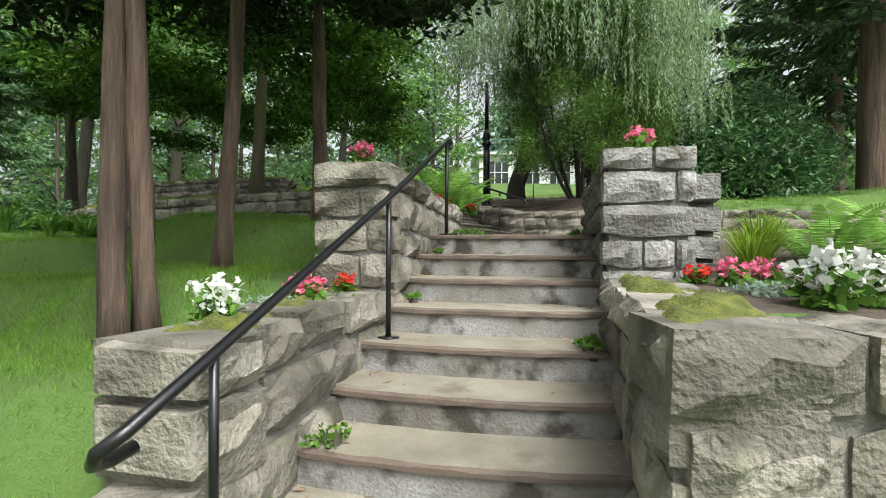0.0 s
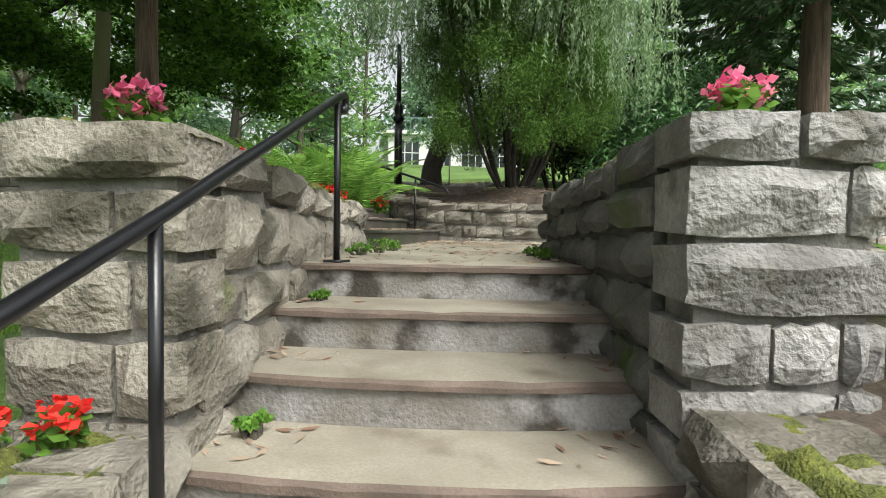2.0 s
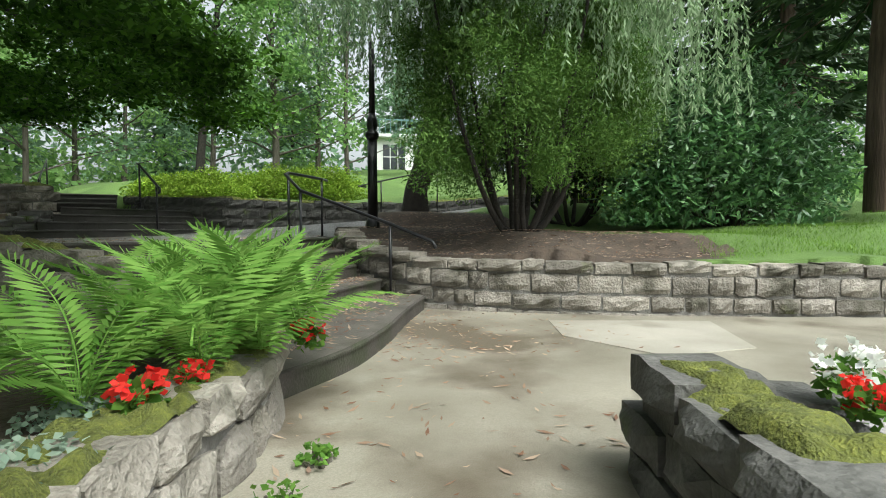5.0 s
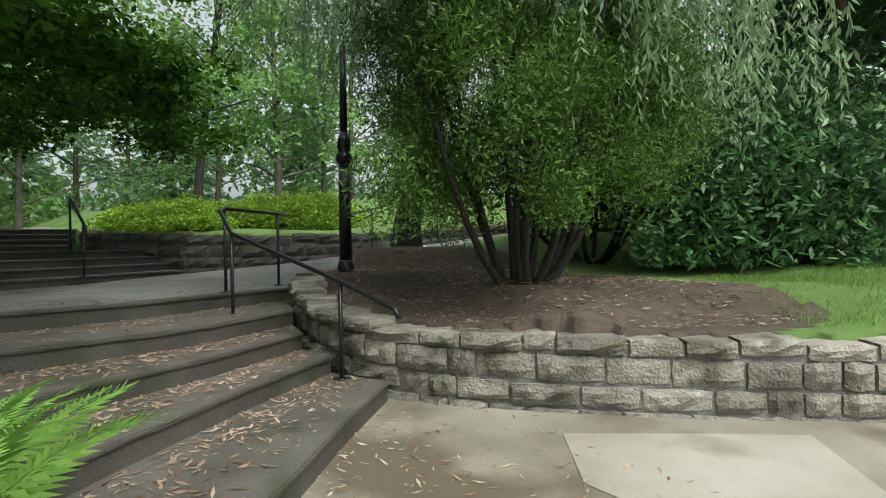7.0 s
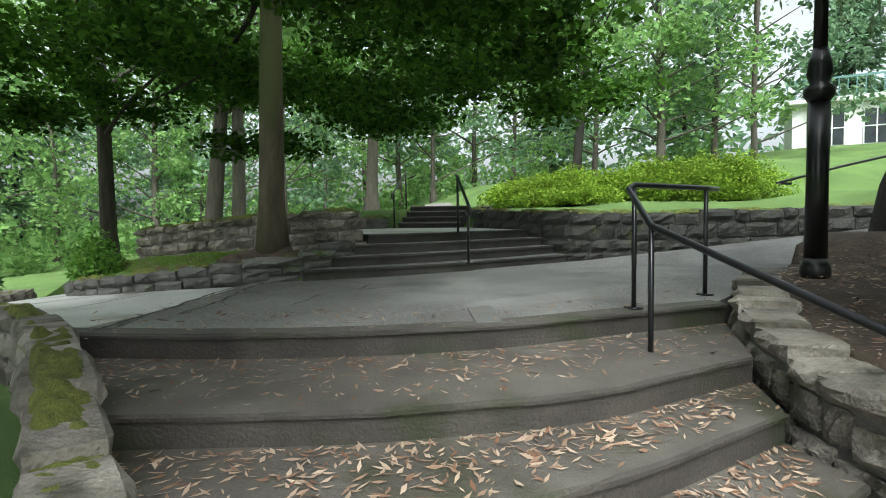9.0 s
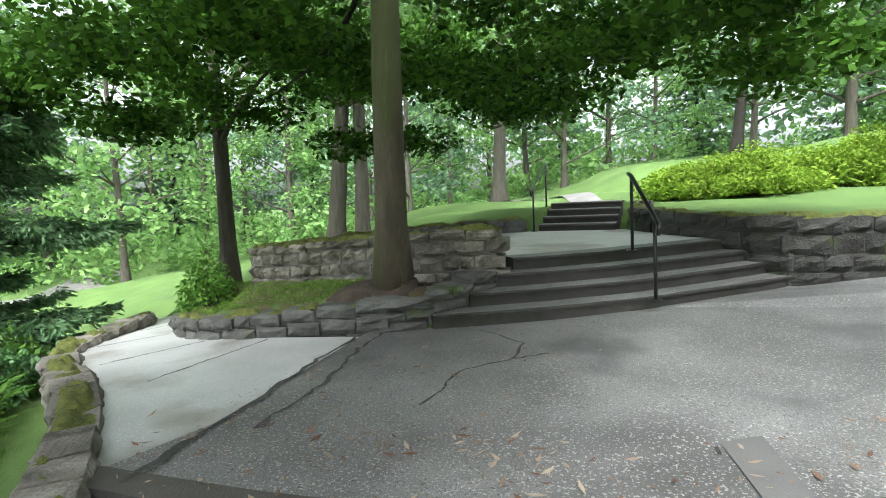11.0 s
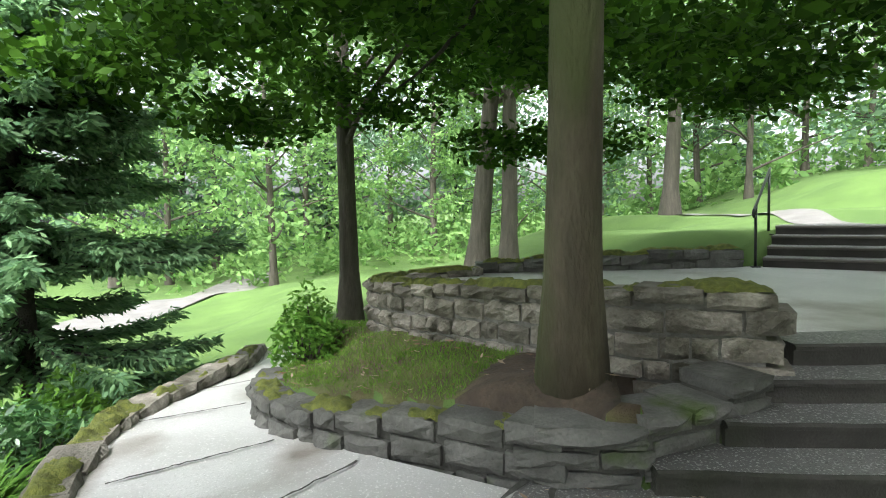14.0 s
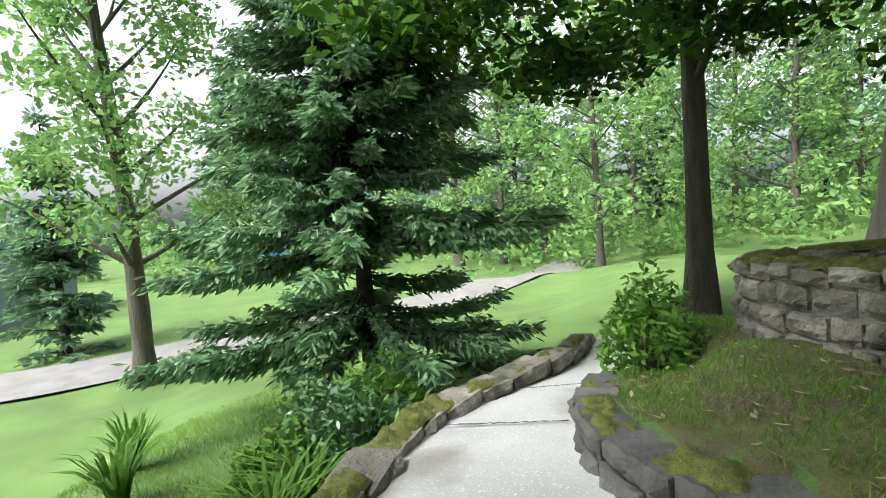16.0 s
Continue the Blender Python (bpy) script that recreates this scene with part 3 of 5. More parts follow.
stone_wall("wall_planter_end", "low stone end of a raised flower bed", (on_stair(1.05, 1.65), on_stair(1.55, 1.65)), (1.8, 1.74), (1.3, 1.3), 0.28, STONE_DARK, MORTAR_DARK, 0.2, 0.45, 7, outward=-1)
stone_wall("wall_low_right", "low wall of large grey rock-faced blocks, mossy top", (on_stair(0.73, -1.28), on_stair(0.72, -3.4)), (1.10, 1.09), (0.5, -0.1), 0.42, STONE_WARM, MORTAR, 0.24, 0.42, 8, cap=0.2)
stone_wall("wall_front_right", "front wall of large grey rock-faced blocks", (on_stair(0.86, -3.41), (6.5, 1.1)), (1.09, 1.08), (-0.1, -0.1), 0.42, STONE_WARM, MORTAR, 0.22, 0.38, 9, cap=0.26)
stone_wall("wall_stair_left", "grey stone wall with mossy coping beside steps", (on_stair(-0.72, -1.0), on_stair(-0.72, 0.2), (0.02, 6.0), (0.24, 7.0), (0.22, 7.6), (-0.1, 8.1), (-0.6, 8.6), (-1.0, 9.1)), (1.89, 1.84, 1.80, 1.76, 1.80, 1.9), (0.6, 1.3, 1.3, 1.3), 0.36, STONE_WARM, MORTAR, 0.23, 0.4, 10, cap=0.18)
stone_wall("pier_left", "square pier of rough grey stone blocks with mossy top", (on_stair(-1.30, -1.27), on_stair(-0.71, -1.27)), (1.90, 1.90), (0.8, 0.8), 0.28, STONE_WARM, MORTAR, 0.24, 0.4, 11, cap=0.2)
stone_wall("wall_low_left", "low wall of large stone blocks with mossy coping", (on_stair(-0.73, -3.3), on_stair(-0.73, -1.26)), (0.96, 1.0), (-0.1, 0.5), 0.40, STONE_WARM, MORTAR, 0.3, 0.6, 12, cap=0.22)
stone_wall("wall_front_left", "front wall of large grey stone blocks", (on_stair(-1.24, -3.27), on_stair(-0.72, -3.31)), (0.96, 0.95), (-0.2, -0.1), 0.40, STONE_WARM, MORTAR, 0.3, 0.55, 13, cap=0.2)

# ---- second stair, plaza, bed wall ----
stair_b = thing("stair_middle", "curved brown concrete steps strewn with willow leaves", "stairs", kind="structure")
for k, (z, pts) in enumerate(EDGES2):
    front = smooth_line(pts, 21)
    if k < 4:
        back = smooth_line(EDGES2[k + 1][1], 21)
        back = back + (back - front) / (np.linalg.norm(back - front, axis=1)[:, None] + 1e-6) * 0.15
    else:
        back = front + np.array((-0.12, 0.13))
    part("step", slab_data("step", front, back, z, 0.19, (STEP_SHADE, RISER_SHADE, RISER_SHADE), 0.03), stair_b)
plaza_edge = [(q[0] - 0.06, q[1] + 0.07, 2.196 - (0.02 if q[0] < -2.3 else 0)) for q in smooth_line(EDGES2[4][1], 13)[::-1]]
plaza = thing("plaza", "grey cracked concrete plaza, damp in places", "paving", kind="structure",
              data=sheet_data("plaza", [*plaza_edge, (0.7, 14.6, 2.2), (1.2, 16.2, 2.3), (2.6, 17.6, 2.6), (5.5, 19.0, 2.9), (5.0, 20.0, 2.95), (1.6, 18.85, 2.55), (0.0, 17.8, 2.25), (-1.7, 16.5, 2.2), *[(x - 0.08, y + 0.05, 2.2) for x, y in FOOT3[::-1]], (-4.3, 12.75, 2.2), (-4.28, 12.55, 2.198), (-3.8, 11.55, 2.196), (-3.45, 10.8, 2.196)], 0.2, PLAZA))
path = thing("path", "damp concrete path, pale with sky light, sloping down between low stone walls", "path", kind="structure")
rl, rr_ = line([(x, y - 0.2, z) for x, y, z in RAMP_L], 30)[0], line(RAMP_R, 30)[0]
pv = [*rl, *rr_]
part("path_surface", mesh_data("path_surface", pv, [(i, i + 1, 31 + i, 30 + i) for i in range(29)], PATH), path)
stone_wall("wall_bed", "curved retaining wall of pale rough stone with coping blocks", [tuple(q) for q in smooth_line(WALL_BED, 60)], (2.36, 2.36, 2.16, 2.02, 1.98, 1.97, 1.96, 1.95, 1.95, 1.95), (2.1, 1.7, 1.35, 1.35, 1.35, 1.35), 0.34, STONE_WARM, MORTAR, 0.19, 0.36, 14, cap=0.14)
stone_wall("kerb_wall", "low mossy stone kerb wall beside path", [tuple(q) for q in smooth_line(KERB, 60)], (2.12, 2.28, 2.26, 2.2, 2.13, 2.05, 1.95, 1.8, 1.5), (1.5, 1.7, 1.8, 1.7, 1.6, 1.4, 1.3, 1.0), 0.25, STONE_WARM, MORTAR_DARK, 0.2, 0.4, 15, cap=0.16)

# ---- third stair, upper terrace ----
stair_c = thing("stair_upper", "wide dark concrete steps between stone walls", "stairs", kind="structure")
z = 2.2
for k in range(4):
    z += 0.1225
    f = line(line(FOOT3, 60)[0][int(60 * (0.0, 0.10, 0.18, 0.265)[k]):], 19)[0] + UP3 * (k * 0.26)
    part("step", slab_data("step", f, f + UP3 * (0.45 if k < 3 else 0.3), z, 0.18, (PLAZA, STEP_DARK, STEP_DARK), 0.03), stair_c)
top_edge = line(line(FOOT3, 60)[0][15:], 9)[0] + UP3 * 1.0
upper = thing("upper_terrace", "damp grey paved upper terrace", "paving", kind="structure",
              data=sheet_data("upper_terrace", [*[(*q, UPPER_Z - 0.002) for q in top_edge], (-3.5, 17.5, UPPER_Z), (-4.4, 18.5, UPPER_Z), (-5.9, 18.1, UPPER_Z), (-7.0, 16.5, UPPER_Z), (-7.9, 15.25, UPPER_Z), (-8.1, 14.4, UPPER_Z), (-7.8, 13.6, UPPER_Z), (-6.6, 13.45, UPPER_Z), (-5.2, 13.6, UPPER_Z), (-4.1, 13.85, UPPER_Z)], 0.15, PATH))
TERRACE_TOPS = (3.03, 2.99, 2.94, 2.88, 2.82, 2.77, 2.76, 2.8)
stone_wall("terrace_wall", "round terrace parapet of grey stone with mossy coping", [tuple(q) for q in smooth_line(TERRACE, 50)], TERRACE_TOPS, (2.4, 2.4, 2.35, 2.3, 2.2, 1.9), 0.30, STONE_WARM, MORTAR, 0.15, 0.27, 16, cap=0.11, outward=-1)
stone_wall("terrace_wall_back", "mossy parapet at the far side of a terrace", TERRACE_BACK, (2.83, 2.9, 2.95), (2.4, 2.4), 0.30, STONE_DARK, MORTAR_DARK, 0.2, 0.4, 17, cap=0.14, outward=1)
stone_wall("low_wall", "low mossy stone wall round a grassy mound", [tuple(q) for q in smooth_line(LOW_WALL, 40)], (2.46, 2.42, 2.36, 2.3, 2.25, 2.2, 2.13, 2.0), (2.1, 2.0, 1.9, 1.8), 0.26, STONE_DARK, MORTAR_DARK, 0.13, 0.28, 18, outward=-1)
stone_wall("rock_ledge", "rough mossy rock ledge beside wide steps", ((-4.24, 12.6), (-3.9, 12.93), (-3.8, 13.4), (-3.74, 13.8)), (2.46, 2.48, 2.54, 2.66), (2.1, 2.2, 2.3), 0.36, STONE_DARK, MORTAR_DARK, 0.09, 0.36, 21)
dark_wall = ((-5.0, 20.1), (-4.75, 19.4), (-4.38, 18.42), (-3.5, 17.4), (-2.6, 16.75), (-1.78, 16.42), (-0.2, 17.6), (1.6, 18.8), (4.5, 20.0), (8.0, 21.3))
stone_wall("wall_lawn_edge", "black shaded mossy curved stone retaining wall below a lawn", [tuple(q) for q in line(dark_wall, 70)[0]], (3.15, 3.05, 2.98, 2.95, 2.98, 3.1, 3.3, 3.4), (2.6, 2.6, 2.4, 2.2, 2.2, 2.3, 2.5, 2.8), 0.36, STONE_BLACK, MORTAR_DARK, 0.2, 0.4, 19)
stair_d = thing("stair_far", "far narrow concrete steps up to a lawn path", "stairs", kind="structure")
f4 = np.array((-5.85, 17.98))
side4 = np.array((0.954, 0.30))
for k in range(4):
    f = [tuple(f4 + side4 * w + UP4 * 0.34 * k) for w in (0, 0.66, 1.32)]
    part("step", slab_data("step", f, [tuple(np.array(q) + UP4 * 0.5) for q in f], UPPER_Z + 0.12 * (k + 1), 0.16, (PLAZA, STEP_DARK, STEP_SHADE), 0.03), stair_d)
lp = line(((-5.6, 19.5), (-6.3, 21.0), (-7.8, 23.0), (-10.5, 25.8), (-14.0, 28.5)), 40)[0]
lw = np.array((0.3, 0.15))
lawn_path = thing("lawn_path", "narrow pale path across a rising lawn", "path", kind="structure")
part("path_surface", mesh_data("path_surface", [(*(q + lw * k), ground_at(*(q + lw * k)) + 0.025) for k in (-1, 0, 1) for q in lp], [(40 * k + i, 40 * k + i + 1, 40 * k + 41 + i, 40 * k + 40 + i) for k in (0, 1) for i in range(39)], ROAD), lawn_path)


# ---- joints, cracks and patches of the paving ----
def crack(pts, z, width, label, parent, seed=1):
    r = np.random.default_rng(seed)
    p, total = line(pts, 26)
    p = p + r.normal(size=p.shape) * 0.012 * min(1.0, total / 2)
    t = np.gradient(p, axis=0)
    t /= np.linalg.norm(t, axis=1)[:, None]
    n = np.c_[-t[:, 1], t[:, 0]] * (width * r.uniform(0.4, 1.2, len(p)))[:, None] / 2
    zz = z if np.ndim(z) else np.full(len(p), z)
    v = [(*(p[i] + n[i]), zz[i]) for i in range(26)] + [(*(p[i] - n[i]), zz[i]) for i in range(26)]
    part("crack", mesh_data("crack", v, [(i, i + 1, 27 + i, 26 + i) for i in range(25)], MORTAR_DARK), parent, label)


for k, c in enumerate((((-3.49, 13.14), (-2.95, 12.95), (-2.77, 12.6), (-2.92, 12.2), (-2.7, 11.6)), ((-2.77, 12.6), (-2.59, 12.91), (-2.26, 13.25), (-1.9, 13.4)), ((-2.68, 13.09), (-2.69, 13.6)), ((-2.52, 14.02), (-1.82, 12.95), (-1.3, 11.9)), ((-2.3, 14.1), (-1.6, 12.9), (-1.0, 11.6)))):
    crack(c, 2.203, 0.02, "dark open crack", plaza, 60 + k)
part("patch", sheet_data("patch", [(-2.54, 13.96, 2.207), (-2.3, 14.1, 2.207), (-0.86, 11.6, 2.207), (-1.0, 11.5, 2.207)], 0.02, PATCH), plaza, "darker concrete strip laid across the paving")
crack(((-4.3, 12.6), (-3.98, 11.85), (-3.55, 11.1), (-3.16, 10.25)), 2.203, 0.04, "dark joint between slabs", plaza, 66)
crack(((-4.18, 12.68), (-3.84, 12.04), (-3.45, 11.5), (-3.2, 10.9)), 2.203, 0.03, "dark joint between slabs", plaza, 67)
for a, b, za in (((-5.1, 12.1), (-4.75, 10.95), 2.137), ((-5.78, 11.85), (-5.76, 10.95), 2.088), ((-6.87, 11.95), (-6.95, 11.2), 1.995), ((-7.75, 12.3), (-7.75, 11.75), 1.915)):
    crack((a, b), za, 0.02, "dark joint across the path", path, 70)
SLAB = surface("dry_landing_slab", (0.46, 0.435, 0.37), (0.27, 0.25, 0.2), 1.4, 0.6, 0.2, 120.0, (0.16, 0.14, 0.1), 0.9, 0.56)
part("pale_slab", sheet_data("pale_slab", [(2.45, 8.95, 1.402), (2.62, 9.7, 1.402), (3.6, 9.5, 1.402), (4.19, 9.35, 1.402), (3.75, 8.2, 1.402), (2.9, 8.1, 1.402)], 0.02, SLAB), landing, "paler dry concrete slab")


# ---- moss on coping stones ----
def moss_on(face, tops, thick, seed, cover=0.5, lift=0.042, outward=1, lo=0.1, hi=0.9):
    n = int(line(face, 4)[1] / 0.035)
    p, total = line(face, n)
    t = np.gradient(p, axis=0)
    t /= np.linalg.norm(t, axis=1)[:, None]
    nor = np.c_[-t[:, 1], t[:, 0]] * outward
    top = np.interp(np.linspace(0, 1, n), np.linspace(0, 1, len(tops)), tops)
    m = max(6, int(thick / 0.035))
    verts = []
    for i in range(n):
        for j in range(m):
            f = lo + (hi - lo) * j / (m - 1)
            x, y = p[i] + nor[i] * thick * f
            a = noise.noise((x * 2.6 + seed, y * 2.6, 0.0)) + 0.75 * noise.noise((x * 11, y * 11, seed)) - 0.2
            edge = min(1.0, 6 * min(f - lo, hi - f) + 0.25)
            edge = min(edge, 0.1 + min(i, n - 1 - i) / 6)
            k = max(-0.6, min(1.0, (a + cover - 0.5) * 2.6)) * edge
            verts.append((x, y, top[i] - 0.008 + lift * k - 0.06 * max(0.0, 0.7 - edge) + 0.012 * noise.noise((x * 30, y * 30, 3.0))))
    faces = [(i * m + j, i * m + j + 1, (i + 1) * m + j + 1, (i + 1) * m + j) for i in range(n - 1) for j in range(m - 1)]
    thing("moss", "yellow-green cushion of moss on coping stones", "moss", kind="stuff", data=mesh_data("moss", verts, faces, MOSS, smooth=True))


moss_on((on_stair(0.72, 1.65), on_stair(0.72, -0.8)), (1.85, 1.94), 0.33, 1, 0.75)
moss_on((on_stair(0.73, -1.28), on_stair(0.72, -3.3)), (1.11, 1.095), 0.42, 2, 0.55)
moss_on((on_stair(-0.72, -0.8), on_stair(-0.72, 0.2), (0.02, 6.0), (0.24, 7.0), (0.22, 7.6), (-0.1, 8.1), (-0.6, 8.6), (-1.0, 9.1)), (1.885, 1.845, 1.805, 1.765, 1.81, 1.9), 0.36, 3, 0.62)
moss_on((on_stair(-1.30, -1.27), on_stair(-0.71, -1.27)), (1.905, 1.905), 0.28, 4, 0.5)
moss_on((on_stair(-0.73, -3.15), on_stair(-0.73, -1.26)), (0.965, 1.005), 0.40, 5, 0.55)
moss_on([tuple(q) for q in smooth_line(KERB, 60)], (2.125, 2.285, 2.265, 2.205, 2.135, 2.055, 1.955, 1.805, 1.505), 0.25, 6, 0.62)
moss_on([tuple(q) for q in smooth_line(TERRACE, 50)], [q + 0.005 for q in TERRACE_TOPS], 0.30, 7, 0.95, outward=-1)
moss_on(TERRACE_BACK, (2.835, 2.905, 2.955), 0.30, 8, 0.85)
moss_on([tuple(q) for q in smooth_line(LOW_WALL, 40)], (2.465, 2.425, 2.365, 2.305, 2.255, 2.205, 2.135, 2.0), 0.26, 9, 0.55, outward=-1)
moss_on([tuple(q) for q in line(dark_wall, 70)[0]], (3.15, 3.05, 2.98, 2.95, 2.98, 3.1, 3.3, 3.4), 0.36, 10, 0.6)


# ---- rails ----
def rail_set(label, bars, posts, radius=0.021):
    """A black pipe handrail: bars are runs of points, posts are (x, y, foot, head)."""
    p0 = posts[0]
    rail = thing("handrail", label, "handrail", (p0[0], p0[1], p0[2]))
    o = np.array((p0[0], p0[1], p0[2]))
    for b in bars:
        part("rail_bar", tube_data("bar", np.array(b) - o, radius, IRON, 10), rail)
    for x, y, f, h in posts:
        part("post", tube_data("post", np.array(((x, y, f), (x, y, (f + h) / 2), (x, y, h))) - o, 0.018, IRON, 8), rail)
        part("base_plate", tube_data("plate", np.array(((x, y, f), (x, y, f + 0.012))) - o, 0.07, IRON, 4), rail)
    return rail


def hook(at, way, down=0.07, r=0.045):
    """Points of a bar end that curls down and back."""
    a = np.linspace(0, math.pi * 1.25, 9)
    w = np.array((*way, 0.0))
    return [tuple(np.array(at) + w * r * math.sin(q) + np.array((0, 0, -r * (1 - math.cos(q))))) for q in a]


rail_set("black iron handrail with curled ends beside worn steps",
         [[(-0.90, 1.60, 0.70), (-0.93, 1.53, 0.685), (-0.935, 1.46, 0.70), (-0.90, 1.42, 0.745), (-0.845, 1.46, 0.79), (-0.757, 1.81, 0.93), (-0.35, 3.51, 1.60), (0.03, 5.1, 2.27), *hook((0.06, 5.22, 2.315), AX)]],
         [(-0.757, 1.81, 0.175, 0.92), (-0.35, 3.51, 0.70, 1.59), (0.03, 5.1, 1.40, 2.26)])
rail_set("black iron handrail beside curved steps",
         [[(1.58, 10.42, 2.12), (1.55, 10.46, 2.19), (1.12, 10.89, 2.39), (0.04, 11.85, 2.83), (-0.2, 12.42, 3.09), (-0.17, 12.5, 3.12), (0.26, 13.45, 3.12), (0.34, 13.75, 3.12)]],
         [(1.12, 10.89, 1.56, 2.38), (0.04, 11.85, 1.88, 2.83), (-0.17, 12.5, 2.2, 3.12), (0.26, 13.45, 2.2, 3.12)])
rail_set("black iron handrail beside wide dark steps", [[(-3.04, 15.2, 3.50), (-2.97, 15.11, 3.47), (-2.49, 14.45, 3.07), *hook((-2.43, 14.36, 3.02), (0.59, -0.81))]], [(-2.97, 15.11, UPPER_Z, 3.47), (-2.49, 14.45, 2.32, 3.07)])
rail_set("thin far handrail beside narrow steps", [[(-6.26, 19.0, 3.97), (-6.2, 18.85, 3.93), (-5.9, 17.9, 3.46), *hook((-5.87, 17.8, 3.41), -UP4)]], [(-6.2, 18.85, 3.05, 3.93), (-5.9, 17.9, UPPER_Z, 3.46)], 0.018)
rail_set("black iron handrail along a rising path", [[(1.2, 18.4, 3.35), (1.0, 18.3, 3.36), (1.9, 19.0, 3.62), (3.3, 19.5, 3.95), (3.45, 19.55, 3.9)]], [(1.6, 18.75, 2.55, 3.53), (3.2, 19.45, 2.75, 3.92)])

# ---- lamp post ----
lamp = thing("street_lamp", "black cast-iron lamp post with moulded collar", "lamp post", (1.1, 14.0, 2.3))
prof = [(0.12, -0.1), (0.12, 0.12), (0.09, 0.2), (0.085, 0.9), (0.085, 1.55), (0.12, 1.6), (0.12, 1.66), (0.075, 1.7), (0.10, 1.78), (0.09, 1.88), (0.055, 2.0), (0.045, 3.2)]
for nm, a, b in (("base", 0, 3), ("shaft", 2, 5), ("collar", 4, 11), ("pole", 10, 12)):
    part(nm, tube_data(nm, [(0, 0, h) for _, h in prof[a:b]], [q for q, _ in prof[a:b]], IRON, 14), lamp)


# ---- plants ----
def leaf_quads(points, size, aspect=0.5, droop=0.0, flat=0.0, r=rng):
    """Small leaves at points, turned at random. size: a leaf's length."""
    n = len(points)
    a = r.normal(size=(n, 3))
    a[:, 2] = a[:, 2] * (1 - flat) - droop
    a /= np.linalg.norm(a, axis=1)[:, None] + 1e-9
    b = r.normal(size=(n, 3))
    if flat:
        b[:, 2] *= (1 - flat)
    b -= (b * a).sum(1)[:, None] * a
    b /= np.linalg.norm(b, axis=1)[:, None] + 1e-9
    s = (size * r.uniform(0.6, 1.3, n))[:, None]
    a, b = a * s / 2, b * s * aspect / 2
    return np.stack([points - a, points + b * 0.9 - a * 0.1, points + a, points - b * 0.9 - a * 0.1], 1)


def clump_points(centre, radii, n, shell=0.55, r=rng):
    d = r.normal(size=(n, 3))
    d /= np.linalg.norm(d, axis=1)[:, None]
    rad = shell + (1 - shell) * r.random(n) ** 0.7
    return np.array(centre) + d * rad[:, None] * np.array(radii)


def limb(a, b, bend=0.15, n=7, r=rng):
    t = np.linspace(0, 1, n)[:, None]
    a, b = np.array(a, float), np.array(b, float)
    side = r.normal(size=3) * np.linalg.norm(b - a) * bend
    return a + (b - a) * t + side * (t * (1 - t))


def merged_tubes(name, runs, mat, sides=7, wobble=0.05):
    verts, faces = [], []
    for pts, rad in runs:
        me = tube_data("t", pts, rad, mat, sides, wobble, cap=False)
        k = len(verts)
        verts += [tuple(v.co) for v in me.vertices]
        faces += [tuple(i + k for i in p.vertices) for p in me.polygons]
        bpy.data.meshes.remove(me)
    return mesh_data(name, verts, faces, mat, smooth=True)


def trunk_run(at, height, radius, lean=(0, 0), flare=1.5, n=12, r=rng):
    t = np.linspace(0, 1, n)
    x = lean[0] * t + 0.05 * height * 0.15 * np.sin(t * 5 + r.random() * 6)
    y = lean[1] * t + 0.05 * height * 0.15 * np.cos(t * 4 + r.random() * 6)
    pts = np.c_[x, y, height * t - 0.15]
    rad = radius * (1 - 0.65 * t) * (1 + (flare - 1) * np.exp(-t * height / 0.35))
    return pts + np.array((*at, 0)) if len(at) == 2 else pts + np.array(at), rad


def broad_tree(label, at, height, radius, bark, leaf, crown_from, spread, leaves, leaf_size, clumps=26, lean=(0, 0), seed=1, name="tree", aspect=0.6, clump=0.28, trunk_frac=0.9, droop=0.0, wobble=0.04):
    """A tree: tapered trunk, limbs that carry clumps of leaves."""
    r = np.random.default_rng(seed)
    z = ground_at(*at)
    t = thing(name, label, "tree", (at[0], at[1], z))
    tr = trunk_run((0, 0, 0), height * trunk_frac, radius, lean, r=r)
    runs = [tr]
    pts = []
    for i in range(clumps):
        f = (i + 0.5) / clumps
        h = crown_from + (height - crown_from) * f
        k = min(len(tr[0]) - 1, int(min(1, h * 0.86 / (height * trunk_frac)) * (len(tr[0]) - 1)))
        a = tr[0][k]
        ang = i * 2.4 + r.uniform(-0.5, 0.5)
        wide = spread * (1 - 0.55 * f ** 1.6) * r.uniform(0.35, 1.0)
        c = np.array((a[0] + math.cos(ang) * wide, a[1] + math.sin(ang) * wide, h + r.uniform(-0.3, 0.3)))
        runs.append((limb(a, c, 0.12, 6, r), np.linspace(max(0.012, tr[1][k] * 0.4), 0.008, 6)))
        rad = spread * clump * r.uniform(0.8, 1.3)
        pts.append(clump_points(c, (rad * 1.2, rad * 1.2, rad * 0.75), leaves // clumps, 0.2, r))
    part("trunk", merged_tubes("trunk", runs, bark, 8, wobble), t)
    part("crown", quads_data("crown", leaf_quads(np.concatenate(pts), leaf_size, aspect, droop, 0.3, r), leaf), t)
    return t


